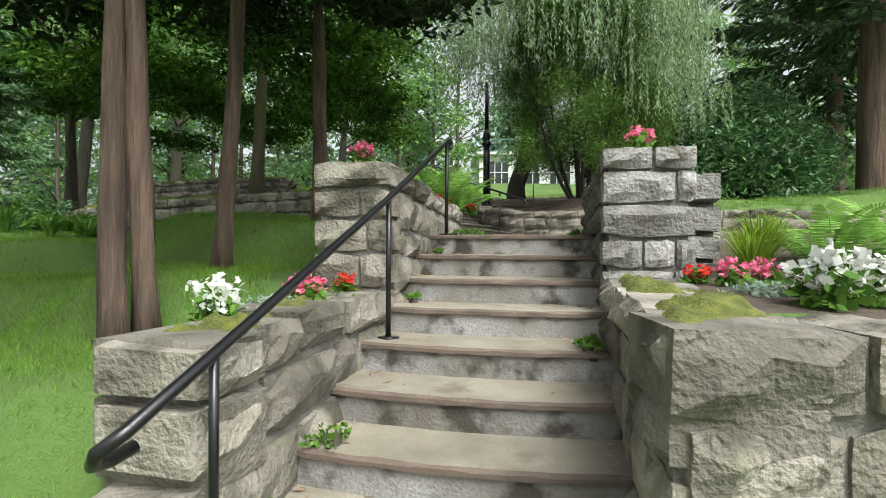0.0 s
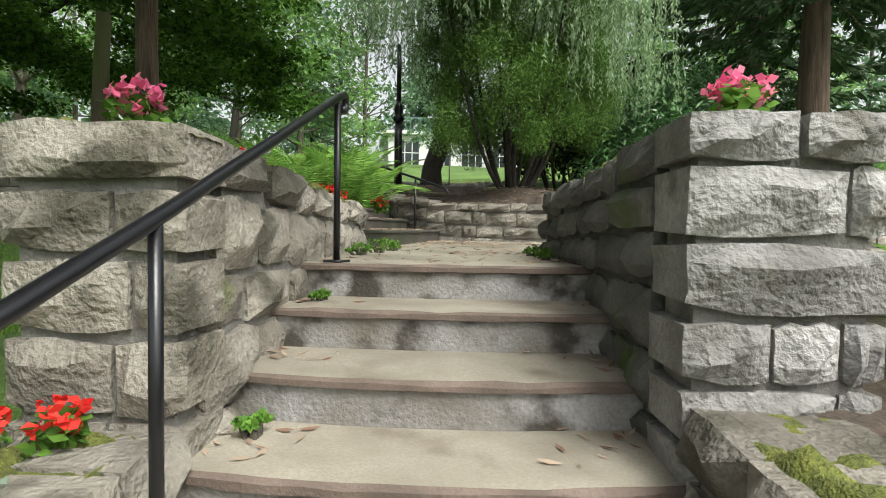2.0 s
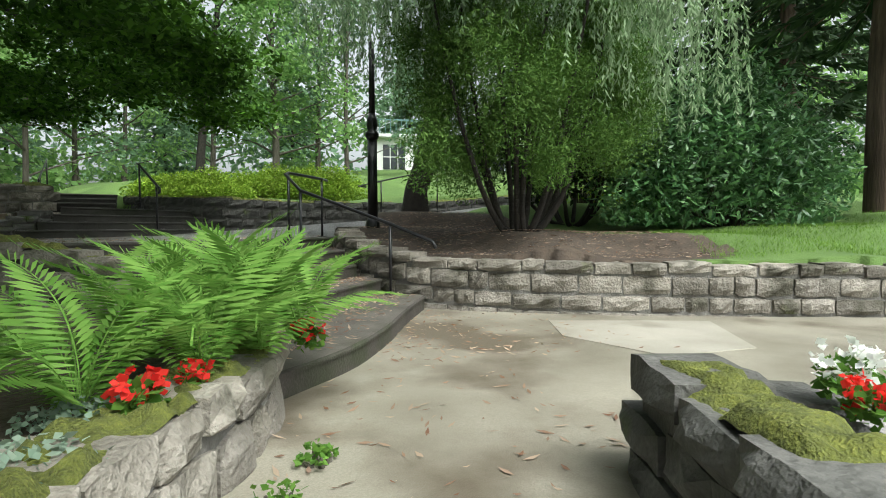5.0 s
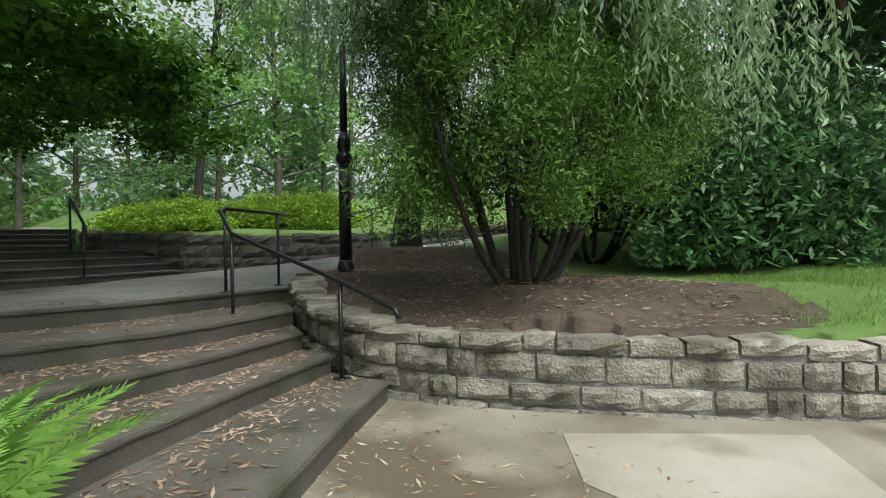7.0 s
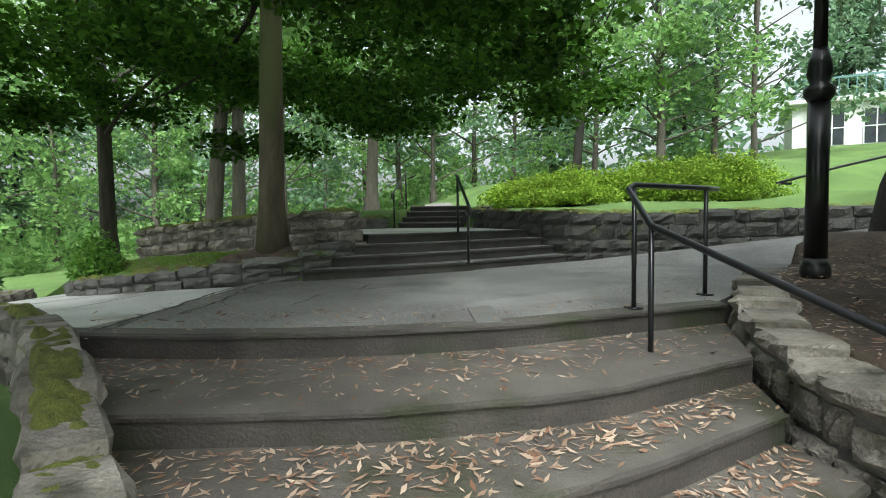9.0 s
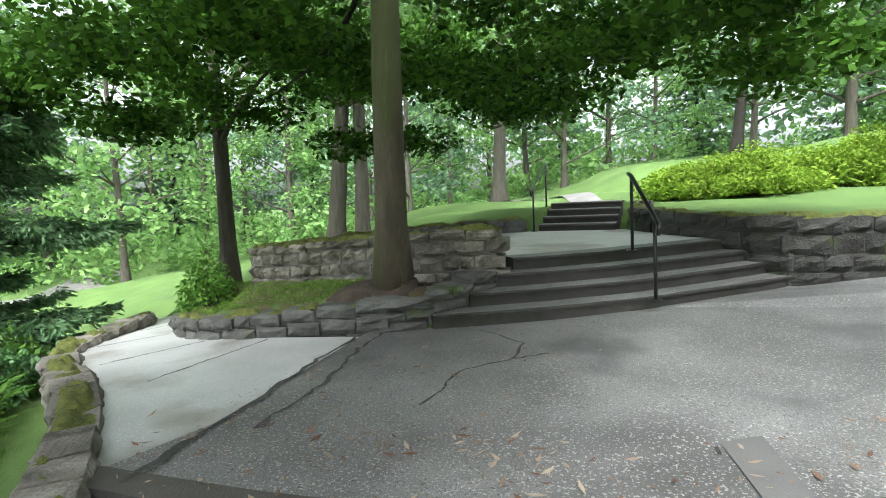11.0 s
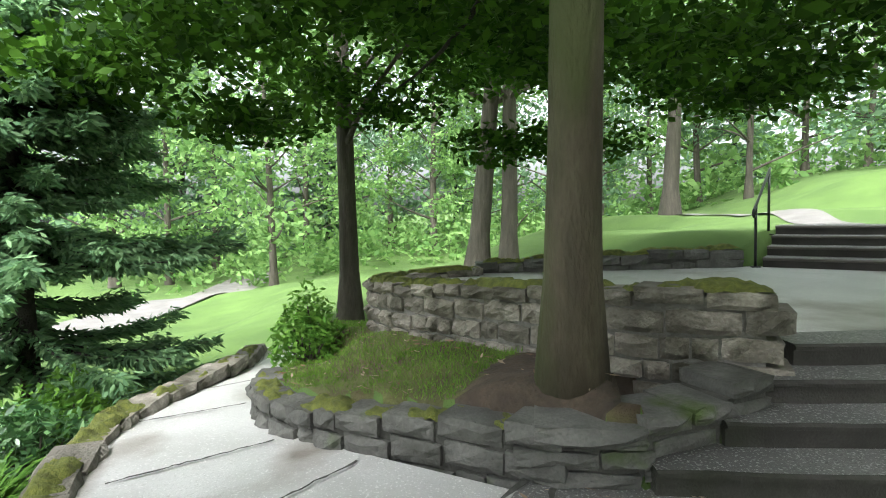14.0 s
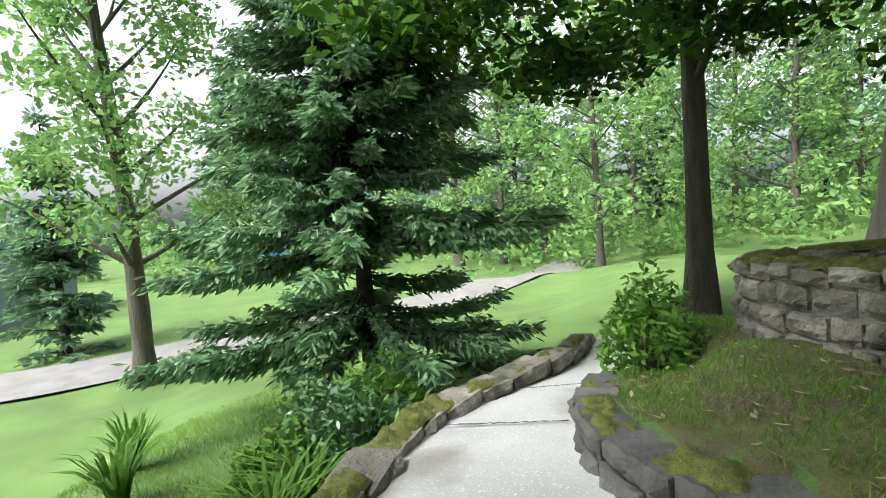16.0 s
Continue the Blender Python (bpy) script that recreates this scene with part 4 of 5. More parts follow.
def conifer(label, at, height, radius, bark, leaf, low, spread, tiers=16, arms=9, seed=1, twig=0.16, per=46, droop=0.25, name="conifer_tree"):
    """A spruce: tiers of drooping boughs clad with short needle twigs."""
    r = np.random.default_rng(seed)
    z = ground_at(*at)
    t = thing(name, label, "tree", (at[0], at[1], z))
    runs = [(np.array([(0, 0, h) for h in np.linspace(-0.15, height, 10)]), np.linspace(radius, 0.015, 10))]
    pts, dirs = [], []
    for i in range(tiers):
        f = i / (tiers - 1)
        h = low + (height - low) * f ** 0.9
        reach = spread * (1 - f) ** 0.8 + 0.12
        for j in range(arms):
            ang = j * 6.283 / arms + i * 1.1 + r.uniform(-0.25, 0.25)
            ln = reach * r.uniform(0.5, 1.15)
            h = h + r.normal() * 0.08
            q = np.linspace(0, 1, 8)
            b = np.c_[np.cos(ang) * ln * q, np.sin(ang) * ln * q, h + ln * (-droop * 1.6 * q + droop * 1.1 * q ** 2.2)]
            runs.append((b, np.linspace(0.02, 0.004, 8)))
            m = max(8, int(per * ln))
            s = r.random(m) ** 0.7
            base = np.c_[np.interp(s, q, b[:, 0]), np.interp(s, q, b[:, 1]), np.interp(s, q, b[:, 2])]
            side = r.choice((-1, 1), m)[:, None]
            along = np.array((math.cos(ang), math.sin(ang), -droop * 0.5))
            across = np.array((-math.sin(ang), math.cos(ang), 0))
            d = along * 0.6 + side * across * r.uniform(0.1, 1.0, m)[:, None] + np.array((0, 0, 1.0)) * r.normal(-0.25, 0.3, m)[:, None]
            base = base + r.normal(size=base.shape) * 0.035 * (0.3 + s[:, None])
            d /= np.linalg.norm(d, axis=1)[:, None]
            pts.append(base)
            dirs.append(d)
    p, d = np.concatenate(pts), np.concatenate(dirs)
    ln = (twig * r.uniform(0.7, 1.6, len(p)))[:, None]
    w = np.cross(d, r.normal(size=d.shape))
    w /= np.linalg.norm(w, axis=1)[:, None]
    w *= twig * 0.16
    quads = np.stack([p - w * 0.6, p + d * ln * 0.6 - w, p + d * ln, p + d * ln * 0.55 + w], 1)
    part("trunk", merged_tubes("trunk", runs, bark, 6), t)
    part("crown", quads_data("crown", quads, leaf), t)
    return t


def bush(label, at, radii, leaf, leaves, size, lumps=14, seed=1, name="shrub", aspect=0.45, stems=BARK_GREY, category="shrub", z=None):
    r = np.random.default_rng(seed)
    z = ground_at(*at) if z is None else z
    t = thing(name, label, category, (at[0], at[1], z))
    pts = []
    for i in range(lumps):
        ang, q = i * 2.4, math.sqrt((i + 0.5) / lumps)
        c = np.array((math.cos(ang) * q * radii[0] * 0.72, math.sin(ang) * q * radii[1] * 0.72, radii[2] * (0.85 - 0.62 * q * q) * r.uniform(0.7, 1.05)))
        k = r.uniform(0.3, 0.48)
        pts.append(clump_points(c, (radii[0] * k, radii[1] * k, radii[2] * k), leaves // lumps, 0.35, r))
        part("stem", tube_data("stem", limb((c[0] * 0.2, c[1] * 0.2, -0.05), c, 0.2, 5, r), np.linspace(0.025, 0.006, 5), stems, 5), t)
    p = np.concatenate(pts)
    p[:, 2] = np.abs(p[:, 2] - 0.02) + 0.02
    part("foliage", quads_data("foliage", leaf_quads(p, size, aspect, 0.1, 0.25, r), leaf), t)
    return t


# ---- trees and shrubs ----
def stem_bush(label, at, stems, height, spread, leaf, leaves, size, clear, seed, name, bark=BARK_DARK, clump=0.42, aspect=0.5):
    """Many bare stems that fan out from one base under a deep crown of sprays."""
    r = np.random.default_rng(seed)
    t = thing(name, label, "shrub", (*at, ground_at(*at)))
    pts = []
    for i in range(stems):
        ang = i * 2.4 + r.uniform(-0.3, 0.3)
        q = spread * r.uniform(0.45, 1.0)
        a = np.array((math.cos(ang) * 0.12, math.sin(ang) * 0.12, -0.05))
        c = np.array((math.cos(ang) * q, math.sin(ang) * q, height * r.uniform(0.55, 0.95)))
        run = limb(a, c, 0.12, 9, r)
        run[:, 2] = np.linspace(0, 1, 9) ** 1.7 * c[2] - 0.05
        part("stem", tube_data("stem", run, np.linspace(0.05, 0.012, 9), bark, 7, 0.08), t)
    for i in range(stems * 9):
        ang, q = i * 2.4, spread * r.uniform(0.35, 1.05)
        h = clear + 0.35 * max(0.0, 1.0 - q) + (height - clear) * r.random() ** 1.1
        k = spread * clump * r.uniform(0.45, 0.85)
        pts.append(clump_points((math.cos(ang) * q, math.sin(ang) * q, h), (k, k, k * 1.15), leaves // (stems * 9), 0.1, r))
    part("foliage", quads_data("foliage", leaf_quads(np.concatenate(pts), size, aspect, 0.25, 0.0, r), leaf), t)
    return t


def willow(label, at, seed, strands=900):
    """A weeping willow: leaning trunk, arching limbs, long hanging strands of narrow leaves."""
    r = np.random.default_rng(seed)
    t = thing("willow_tree", label, "tree", (*at, ground_at(*at)))
    z0 = ground_at(*at)
    trunk = np.array([(0, 0, -0.2), (0.05, 0, 0.5), (0.3, -0.05, 1.2), (0.42, -0.1, 2.0), (0.38, -0.3, 3.0), (0.3, -0.8, 4.2), (0.4, -1.4, 5.2)])
    runs = [(trunk, np.array((0.36, 0.27, 0.25, 0.24, 0.22, 0.18, 0.12)))]
    tips, quads = [], []
    for i in range(16):
        ang = i * 2.4
        reach = r.uniform(1.5, 5.0)
        tip = np.array((0.7 + math.cos(ang) * reach * 0.55, -4.0 + math.sin(ang) * reach * 0.65, 4.6 + r.uniform(0, 2.0)))
        runs.append((limb(trunk[4 + i % 3], tip, 0.18, 8, r), np.linspace(0.09, 0.015, 8)))
        tips.append(tip)
    n = 0
    while n < strands:
        x, y = r.uniform(-2.3, 3.6), r.uniform(-7.6, -0.6)
        if ((x - 0.7) / 2.9) ** 2 + ((y + 4.1) / 3.5) ** 2 > 1:
            continue
        n += 1
        edge = math.sqrt(((x - 0.7) / 2.9) ** 2 + ((y + 4.1) / 3.5) ** 2)
        top = 7.0 - 2.2 * edge ** 2 + r.uniform(-0.8, 0.4) - z0 + 2.4
        low = (0.95 if x > 0.9 and edge > 0.5 else 1.75) + r.exponential(0.5) + (0.3 if x < -0.4 else 0)
        ln = max(0.5, top - low)
        m = int(ln * 26)
        s = np.sort(r.random(m)) * ln
        sway = r.normal(size=2) * 0.06
        p = np.c_[x + sway[0] * s + 0.03 * np.sin(s * 3 + n), y + sway[1] * s + 0.03 * np.cos(s * 2.6 + n), top - s]
        a = np.c_[r.normal(size=(m, 2)) * 0.45, -np.ones(m)]
        a /= np.linalg.norm(a, axis=1)[:, None]
        b = np.cross(a, r.normal(size=(m, 3)))
        b /= np.linalg.norm(b, axis=1)[:, None] + 1e-9
        l = r.uniform(0.07, 0.13, m)[:, None]
        quads.append(np.stack([p, p + a * l * 0.45 + b * 0.012, p + a * l, p + a * l * 0.45 - b * 0.012], 1))
    part("trunk", merged_tubes("trunk", runs, BARK_DARK, 9, 0.04), t)
    crown = part("crown", quads_data("crown", np.concatenate(quads), L_WILLOW), t)
    return t


def fluted_tree(label, at, height, trunks, leaf, crown_from, spread, leaves, seed, lean=(0, 0), radius=0.1, leaf_size=0.16):
    """A cedar: one or two bare trunks standing close, shreddy bark, dark crown high up."""
    r = np.random.default_rng(seed)
    t = thing("cedar_tree", label, "tree", (*at, ground_at(*at)))
    pts = []
    for dx in ((-0.065, 0.065) if trunks == 2 else (0.0,)):
        pt, rad = trunk_run((dx, 0, 0), height * 0.9, radius, lean, 1.35, 16, r)
        part("trunk", tube_data("trunk", pt, rad, BARK, 12, 0.09), t)
    for i in range(34):
        h = crown_from + (height - crown_from) * (i / 33)
        ang = i * 2.4
        q = spread * r.uniform(0.3, 1.0) * (1 - 0.4 * i / 33)
        c = np.array((lean[0] * h / height + math.cos(ang) * q, lean[1] * h / height + math.sin(ang) * q, h))
        part("branch", tube_data("branch", limb((lean[0] * h / height, lean[1] * h / height, h + 0.1), c, 0.1, 5, r), np.linspace(0.025, 0.006, 5), BARK_DARK, 5), t)
        pts.append(clump_points(c, (spread * 0.33, spread * 0.33, spread * 0.16), leaves // 34, 0.1, r))
    part("crown", quads_data("crown", leaf_quads(np.concatenate(pts), leaf_size, 0.4, 0.1, 0.4, r), leaf), t)
    return t


def beech(label, at, seed):
    """A beech: smooth flared trunk, long limbs, layered sprays that hang low towards the rim."""
    r = np.random.default_rng(seed)
    t = thing("beech_tree", label, "tree", (*at, ground_at(*at)))
    tr = trunk_run((0, 0, 0), 10.0, 0.152, (0.1, 0.1), 1.4, 16, r)
    part("trunk", tube_data("trunk", *tr, BARK_BEECH, 18, 0.03), t)
    pts = []
    for i in range(150):
        q = math.sqrt((i + 0.5) / 150) * 5.2
        ang = i * 2.4
        low = np.interp(q, (0, 1.5, 3.0, 5.4), (3.2, 2.4, 1.95, 1.6))
        h = low + (1.1 + 2.6 * (1 - q / 5.6)) * r.random() ** 1.3
        c = np.array((math.cos(ang) * q, math.sin(ang) * q, h))
        if (c[0] < -1.5 and c[1] < -1.2 and h < 2.2) or (c[0] > 3.2 and h < 3.4) or c[1] < -2.5:
            continue
        if i % 10 == 9:
            k = int(r.integers(5, 12))
            part("limb", tube_data("limb", limb(tr[0][k], c + (0, 0, 0.2), 0.3, 9, r), np.linspace(0.06, 0.01, 9), BARK_DARK, 7, 0.05), t)
        pts.append(clump_points(c, (0.95, 0.95, 0.32), 600, 0.05, r))
    part("crown", quads_data("crown", leaf_quads(np.concatenate(pts), 0.135, 0.62, 0.15, 0.45, r), L_BEECH), t)


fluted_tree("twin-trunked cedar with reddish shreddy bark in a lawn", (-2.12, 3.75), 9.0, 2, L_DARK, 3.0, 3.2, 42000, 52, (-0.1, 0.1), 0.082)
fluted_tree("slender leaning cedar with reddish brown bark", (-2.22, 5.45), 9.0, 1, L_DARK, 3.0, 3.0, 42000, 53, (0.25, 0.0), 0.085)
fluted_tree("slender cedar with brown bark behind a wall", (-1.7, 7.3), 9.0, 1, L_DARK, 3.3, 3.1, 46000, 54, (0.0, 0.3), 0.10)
willow("weeping willow with dark leaning trunk and hanging strands", (2.15, 16.4), 56)
stem_bush("many-stemmed arborvitae with soft green sprays", (2.9, 11.5), 11, 5.3, 1.6, L_ARBOR, 170000, 0.062, 0.75, 57, "arborvitae", aspect=0.3)
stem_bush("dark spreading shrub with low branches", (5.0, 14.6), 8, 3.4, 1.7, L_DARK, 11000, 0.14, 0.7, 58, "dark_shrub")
bush("large rounded rhododendron bush with glossy leaves", (7.2, 13.0), (2.4, 1.6, 2.5), L_RHODO, 30000, 0.15, 26, 31, "rhododendron", aspect=0.34)
bush("yellow-green shrub beside a dark conifer", (6.6, 17.5), (1.6, 1.6, 4.2), L_SHRUB, 7000, 0.16, 16, 34)
conifer("tall dark conifer with pinkish brown trunk", (9.5, 12.1), 13.0, 0.33, BARK, L_CONIFER, 4.3, 4.0, 20, 11, 55, 0.26, 46, 0.45)
conifer("tall dark conifer behind a lawn", (12.5, 17.5), 14.0, 0.3, BARK, L_CONIFER, 2.6, 4.4, 18, 10, 59, 0.3, 40, 0.4)
beech("beech with olive-grey trunk and wide low leafy crown", (-4.42, 13.1), 51)
conifer("broad dark green spruce with drooping boughs", (-9.6, 10.4), 6.2, 0.11, BARK_DARK, L_SPRUCE, 0.75, 1.95, 26, 14, 41, 0.105, 300, 0.22)
for k, (x, y, rx, h) in enumerate(((-4.5, 21.6, 1.0, 0.7), (-3.5, 22.2, 1.2, 0.9), (-2.4, 22.4, 1.3, 0.85), (-1.5, 22.8, 1.2, 1.05), (-0.6, 23.1, 1.3, 1.0), (0.3, 23.5, 1.3, 1.2), (-2.9, 21.5, 0.9, 0.6))):
    bush("yellow-green spreading shrub on a lawn", (x, y), (rx, 1.0, h), L_SHRUB, 8000, 0.10, 14, 320 + k)
bush("fresh green young shrub beside a path", (-7.55, 12.7), (0.42, 0.4, 0.68), L_HERB, 1800, 0.08, 12, 340)
broad_tree("slender tree with dark trunk beside a path", (-9.6, 14.05), 10.5, 0.15, BARK_GREY, L_WOOD, 3.8, 3.0, 6000, 0.18, 26, seed=61)
broad_tree("slim leafy tree standing on a lawn beside a road", (-14.1, 5.4), 10.0, 0.2, BARK_GREY, L_WOOD, 3.0, 2.6, 9000, 0.17, 26, (0.7, 0.2), seed=62)
conifer("narrow dense cypress on a lawn", (-17.1, 1.9), 5.6, 0.12, BARK_DARK, L_FAR, 0.15, 1.05, 20, 11, 63, 0.22, 70, -0.2)
broad_tree("forked grey-brown tree behind a terrace", (-12.4, 18.6), 12.0, 0.24, BARK_GREY, L_WOOD, 4.5, 4.5, 9000, 0.24, 26, (0.4, 0.6), seed=64)
broad_tree("grey-brown tree behind a terrace", (-11.8, 19.0), 12.0, 0.2, BARK_GREY, L_WOOD, 4.5, 4.0, 8000, 0.24, 24, seed=65)
broad_tree("straight pale brown tree on a lawn", (-13.6, 27.8), 13.0, 0.28, BARK_GREY, L_WOOD, 5.0, 4.0, 8000, 0.26, 24, seed=66)
broad_tree("dark forked tree on a far lawn", (-7.0, 36.0), 13.0, 0.25, BARK_DARK, L_WOOD, 4.5, 5.0, 8000, 0.3, 24, (1.5, 0), seed=67)

# ---- woods all round ----
woods = np.random.default_rng(77)
for i in range(46):
    ang = radians(-62 + 200 * i / 45)
    d = woods.uniform(24, 40)
    x, y = -3 - math.sin(ang) * d, 12 + math.cos(ang) * d
    if (2 < x < 16 and y > 30) or (-11 < x < -4 and 20 < y < 45) or (x < -13 and y < 12.5):
        continue
    dark = i % 4 == 0
    broad_tree("tall woodland tree with slender trunk", (x, y), woods.uniform(12, 17), woods.uniform(0.14, 0.26), BARK_GREY, L_FAR if dark else L_WOOD, 2.6, 4.4, 3600, 0.34, 22, seed=200 + i, clump=0.3)
for i in range(12):
    ang = radians(-40 + 150 * i / 11)
    d = woods.uniform(42, 52)
    x, y = -3 - math.sin(ang) * d, 12 + math.cos(ang) * d
    conifer("far tall conifer with hanging boughs", (x, y), woods.uniform(15, 20), 0.25, BARK_DARK, L_FAR, 1.0, 4.0, 18, 9, 400 + i, 0.6, 22)
und = []
for i in range(900):
    ang = radians(woods.uniform(-100, 150))
    d = woods.uniform(27, 58)
    x, y = -3 - math.sin(ang) * d, 12 + math.cos(ang) * d
    if (0 < x < 22 and y > 20) or (-12 < x < -3 and 20 < y < 50) or (x < -12 and y < 12 and d < 34):
        continue
    k = woods.uniform(0.9, 2.2)
    und.append(clump_points((x, y, ground_at(x, y) + k * 0.6), (k, k, k * woods.uniform(0.7, 1.6)), 70, 0.3, woods))
thing("undergrowth", "green woodland undergrowth under far trees", "undergrowth", kind="stuff", data=quads_data("undergrowth", leaf_quads(np.concatenate(und), 0.45, 0.6, 0, 0.2, woods), L_WOOD))
back = []
for i in range(300):
    ang = radians(woods.uniform(0, 360))
    d = woods.uniform(62, 80)
    x, y = -3 - math.sin(ang) * d, 12 + math.cos(ang) * d
    k = woods.uniform(2.5, 4.5)
    tall = 5 if x < -30 and y < 12 else 13
    back.append(clump_points((x, y, ground_at(x, y) + woods.uniform(1, tall)), (k, k, k), 60, 0.3, woods))
thing("far_woods", "distant belt of green woodland", "woods", kind="stuff", data=quads_data("far_woods", leaf_quads(np.concatenate(back), 1.3, 0.6, 0, 0.2, woods), L_FAR))


# ---- bedding plants ----
def bloom_mesh(seed, n_leaf, n_flower, spread, high, petal, leaf=None, leaf_size=0.05, petal_size=0.035):
    r = np.random.default_rng(seed)
    lp = clump_points((0, 0, high * 0.45), (spread, spread, high * 0.5), n_leaf, 0.3, r)
    lp[:, 2] = np.abs(lp[:, 2])
    a = quads_data("leaves", leaf_quads(lp, leaf_size, 0.75, 0, 0.35, r), leaf or L_HERB)
    if not n_flower:
        return a, None
    heads = clump_points((0, 0, high * 0.75), (spread * 0.85, spread * 0.85, high * 0.35), n_flower, 0.7, r)
    heads[:, 2] = np.maximum(heads[:, 2], high * 0.5)
    fp = np.repeat(heads, 5, 0) + r.normal(size=(n_flower * 5, 3)) * petal_size * 0.4
    return a, quads_data("petals", leaf_quads(fp, petal_size, 0.85, 0, 0.1, r), petal)


BLOOMS = {"pink": [bloom_mesh(s, 130, 26, 0.10, 0.16, F_PINK) for s in (1, 2)], "red": [bloom_mesh(s, 110, 17, 0.09, 0.14, F_RED) for s in (3, 4)],
          "white": [bloom_mesh(s, 170, 34, 0.12, 0.20, F_WHITE, petal_size=0.042) for s in (5, 6)], "silver": [bloom_mesh(s, 420, 0, 0.17, 0.09, None, L_DUSTY, 0.028) for s in (7, 8)]}
WORDS = {"pink": "pink begonia in bloom in a stone planter", "red": "red begonia in bloom in a stone planter", "white": "white begonia with full blooms in a stone planter", "silver": "low silvery green edging plant in a planter"}


def bloom(kind, x, y, z, size=1.0):
    k = int(abs(x * 7 + y * 13)) % 2
    t = thing("edging_plant" if kind == "silver" else "begonia", WORDS[kind], "plant" if kind == "silver" else "flower", (x, y, z), "bedding plants")
    t.rotation_euler = (0, 0, x * 5 + y)
    t.scale = (size, size, size)
    a, b = BLOOMS[kind][k]
    part("leaves", a, t)
    if b:
        part("petals", b, t)


for kind, r_, s_, z_, sz in (
        ("white", -1.17, -2.6, 0.90, 1.05), ("silver", -1.12, -2.1, 0.92, 1.2), ("silver", -1.05, -1.75, 0.93, 1.0), ("pink", -0.98, -2.0, 0.93, 1.1), ("pink", -1.18, -1.7, 0.92, 1.0), ("red", -1.0, -1.42, 0.95, 1.0), ("red", -1.25, -1.4, 0.93, 0.9),
        ("silver", -1.05, -2.45, 0.92, 0.8),
        ("red", 1.22, -1.55, 1.05, 0.9), ("pink", 1.38, -1.7, 1.05, 1.0), ("pink", 1.55, -1.62, 1.05, 1.0), ("silver", 1.42, -2.05, 1.03, 1.2), ("silver", 1.65, -2.15, 1.03, 1.0), ("white", 1.52, -2.42, 1.02, 1.25), ("white", 1.72, -2.3, 1.02, 1.1),
        ("red", 2.0, -2.2, 1.02, 0.9), ("pink", 2.1, -2.45, 1.02, 0.9), ("red", 2.35, -2.1, 1.02, 1.0), ("red", 2.5, -2.4, 1.02, 1.0), ("red", 2.3, -1.8, 1.04, 0.9),
        ("pink", 0.98, -1.02, 1.93, 1.0), ("pink", -1.02, -1.0, 1.88, 1.1),
        ("red", 1.22, 1.1, 1.79, 0.9), ("silver", 1.28, 0.75, 1.81, 1.0), ("silver", 1.3, 0.5, 1.81, 0.9), ("white", 1.3, 0.2, 1.81, 1.1), ("red", 1.28, -0.25, 1.85, 1.1), ("silver", 1.3, -0.55, 1.86, 0.9), ("white", 1.35, 1.35, 1.77, 0.9),
        ("red", -1.1, 0.15, 1.74, 1.1), ("red", -1.15, 0.55, 1.74, 0.9), ("silver", -1.0, 0.8, 1.73, 1.2), ("red", -0.98, 1.25, 1.73, 1.1), ("red", -0.92, 1.5, 1.73, 0.9), ("silver", -1.15, 1.2, 1.73, 1.0), ("red", -0.72, 2.35, 1.72, 1.0), ("red", -0.95, -0.35, 1.8, 0.9), ("silver", -1.05, -0.6, 1.82, 0.9)):
    x, y = on_stair(r_, s_)
    bloom(kind, x, y, z_, sz)


def frond_data(seed):
    r = np.random.default_rng(seed)
    n = 30
    t = np.linspace(0.06, 1, n)
    y = 0.62 * t
    z = 0.62 * (0.85 * t - 0.75 * t ** 2.2)
    quads = []
    for i in range(n):
        w = 0.115 * math.sin(math.pi * min(1, 0.12 + t[i] * 0.88)) ** 0.8 + 0.006
        for sd in (-1, 1):
            c = np.array((0, y[i], z[i]))
            tip = c + np.array((sd * w, 0.035 + 0.02 * t[i], -0.25 * w + r.normal() * 0.004))
            quads.append((c - (0, 0.010, 0), c * 0.45 + tip * 0.55 - (0, 0.011, 0), tip, c * 0.45 + tip * 0.55 + (0, 0.010, 0)))
    for i in range(n - 1):
        quads.append(((-0.003, y[i], z[i] + 0.001), (0.003, y[i], z[i] + 0.001), (0.003, y[i + 1], z[i + 1] + 0.001), (-0.003, y[i + 1], z[i + 1] + 0.001)))
    return quads_data("frond", np.array(quads), L_FERN)


FRONDS = [frond_data(k) for k in range(3)]


def fern(x, y, z, size, fronds=11, seed=1):
    r = np.random.default_rng(seed)
    t = thing("fern", "bright green fern with arching feathery fronds", "fern", (x, y, z), "ferns")
    for i in range(fronds):
        ob = part("frond", FRONDS[i % 3], t)
        s = size * r.uniform(0.75, 1.2)
        ob.matrix_basis = Matrix.Rotation(i * 2.4 + r.uniform(-0.3, 0.3), 4, "Z") @ Matrix.Rotation(r.uniform(0.1, 0.95), 4, "X") @ Matrix.Diagonal((s, s, s, 1))


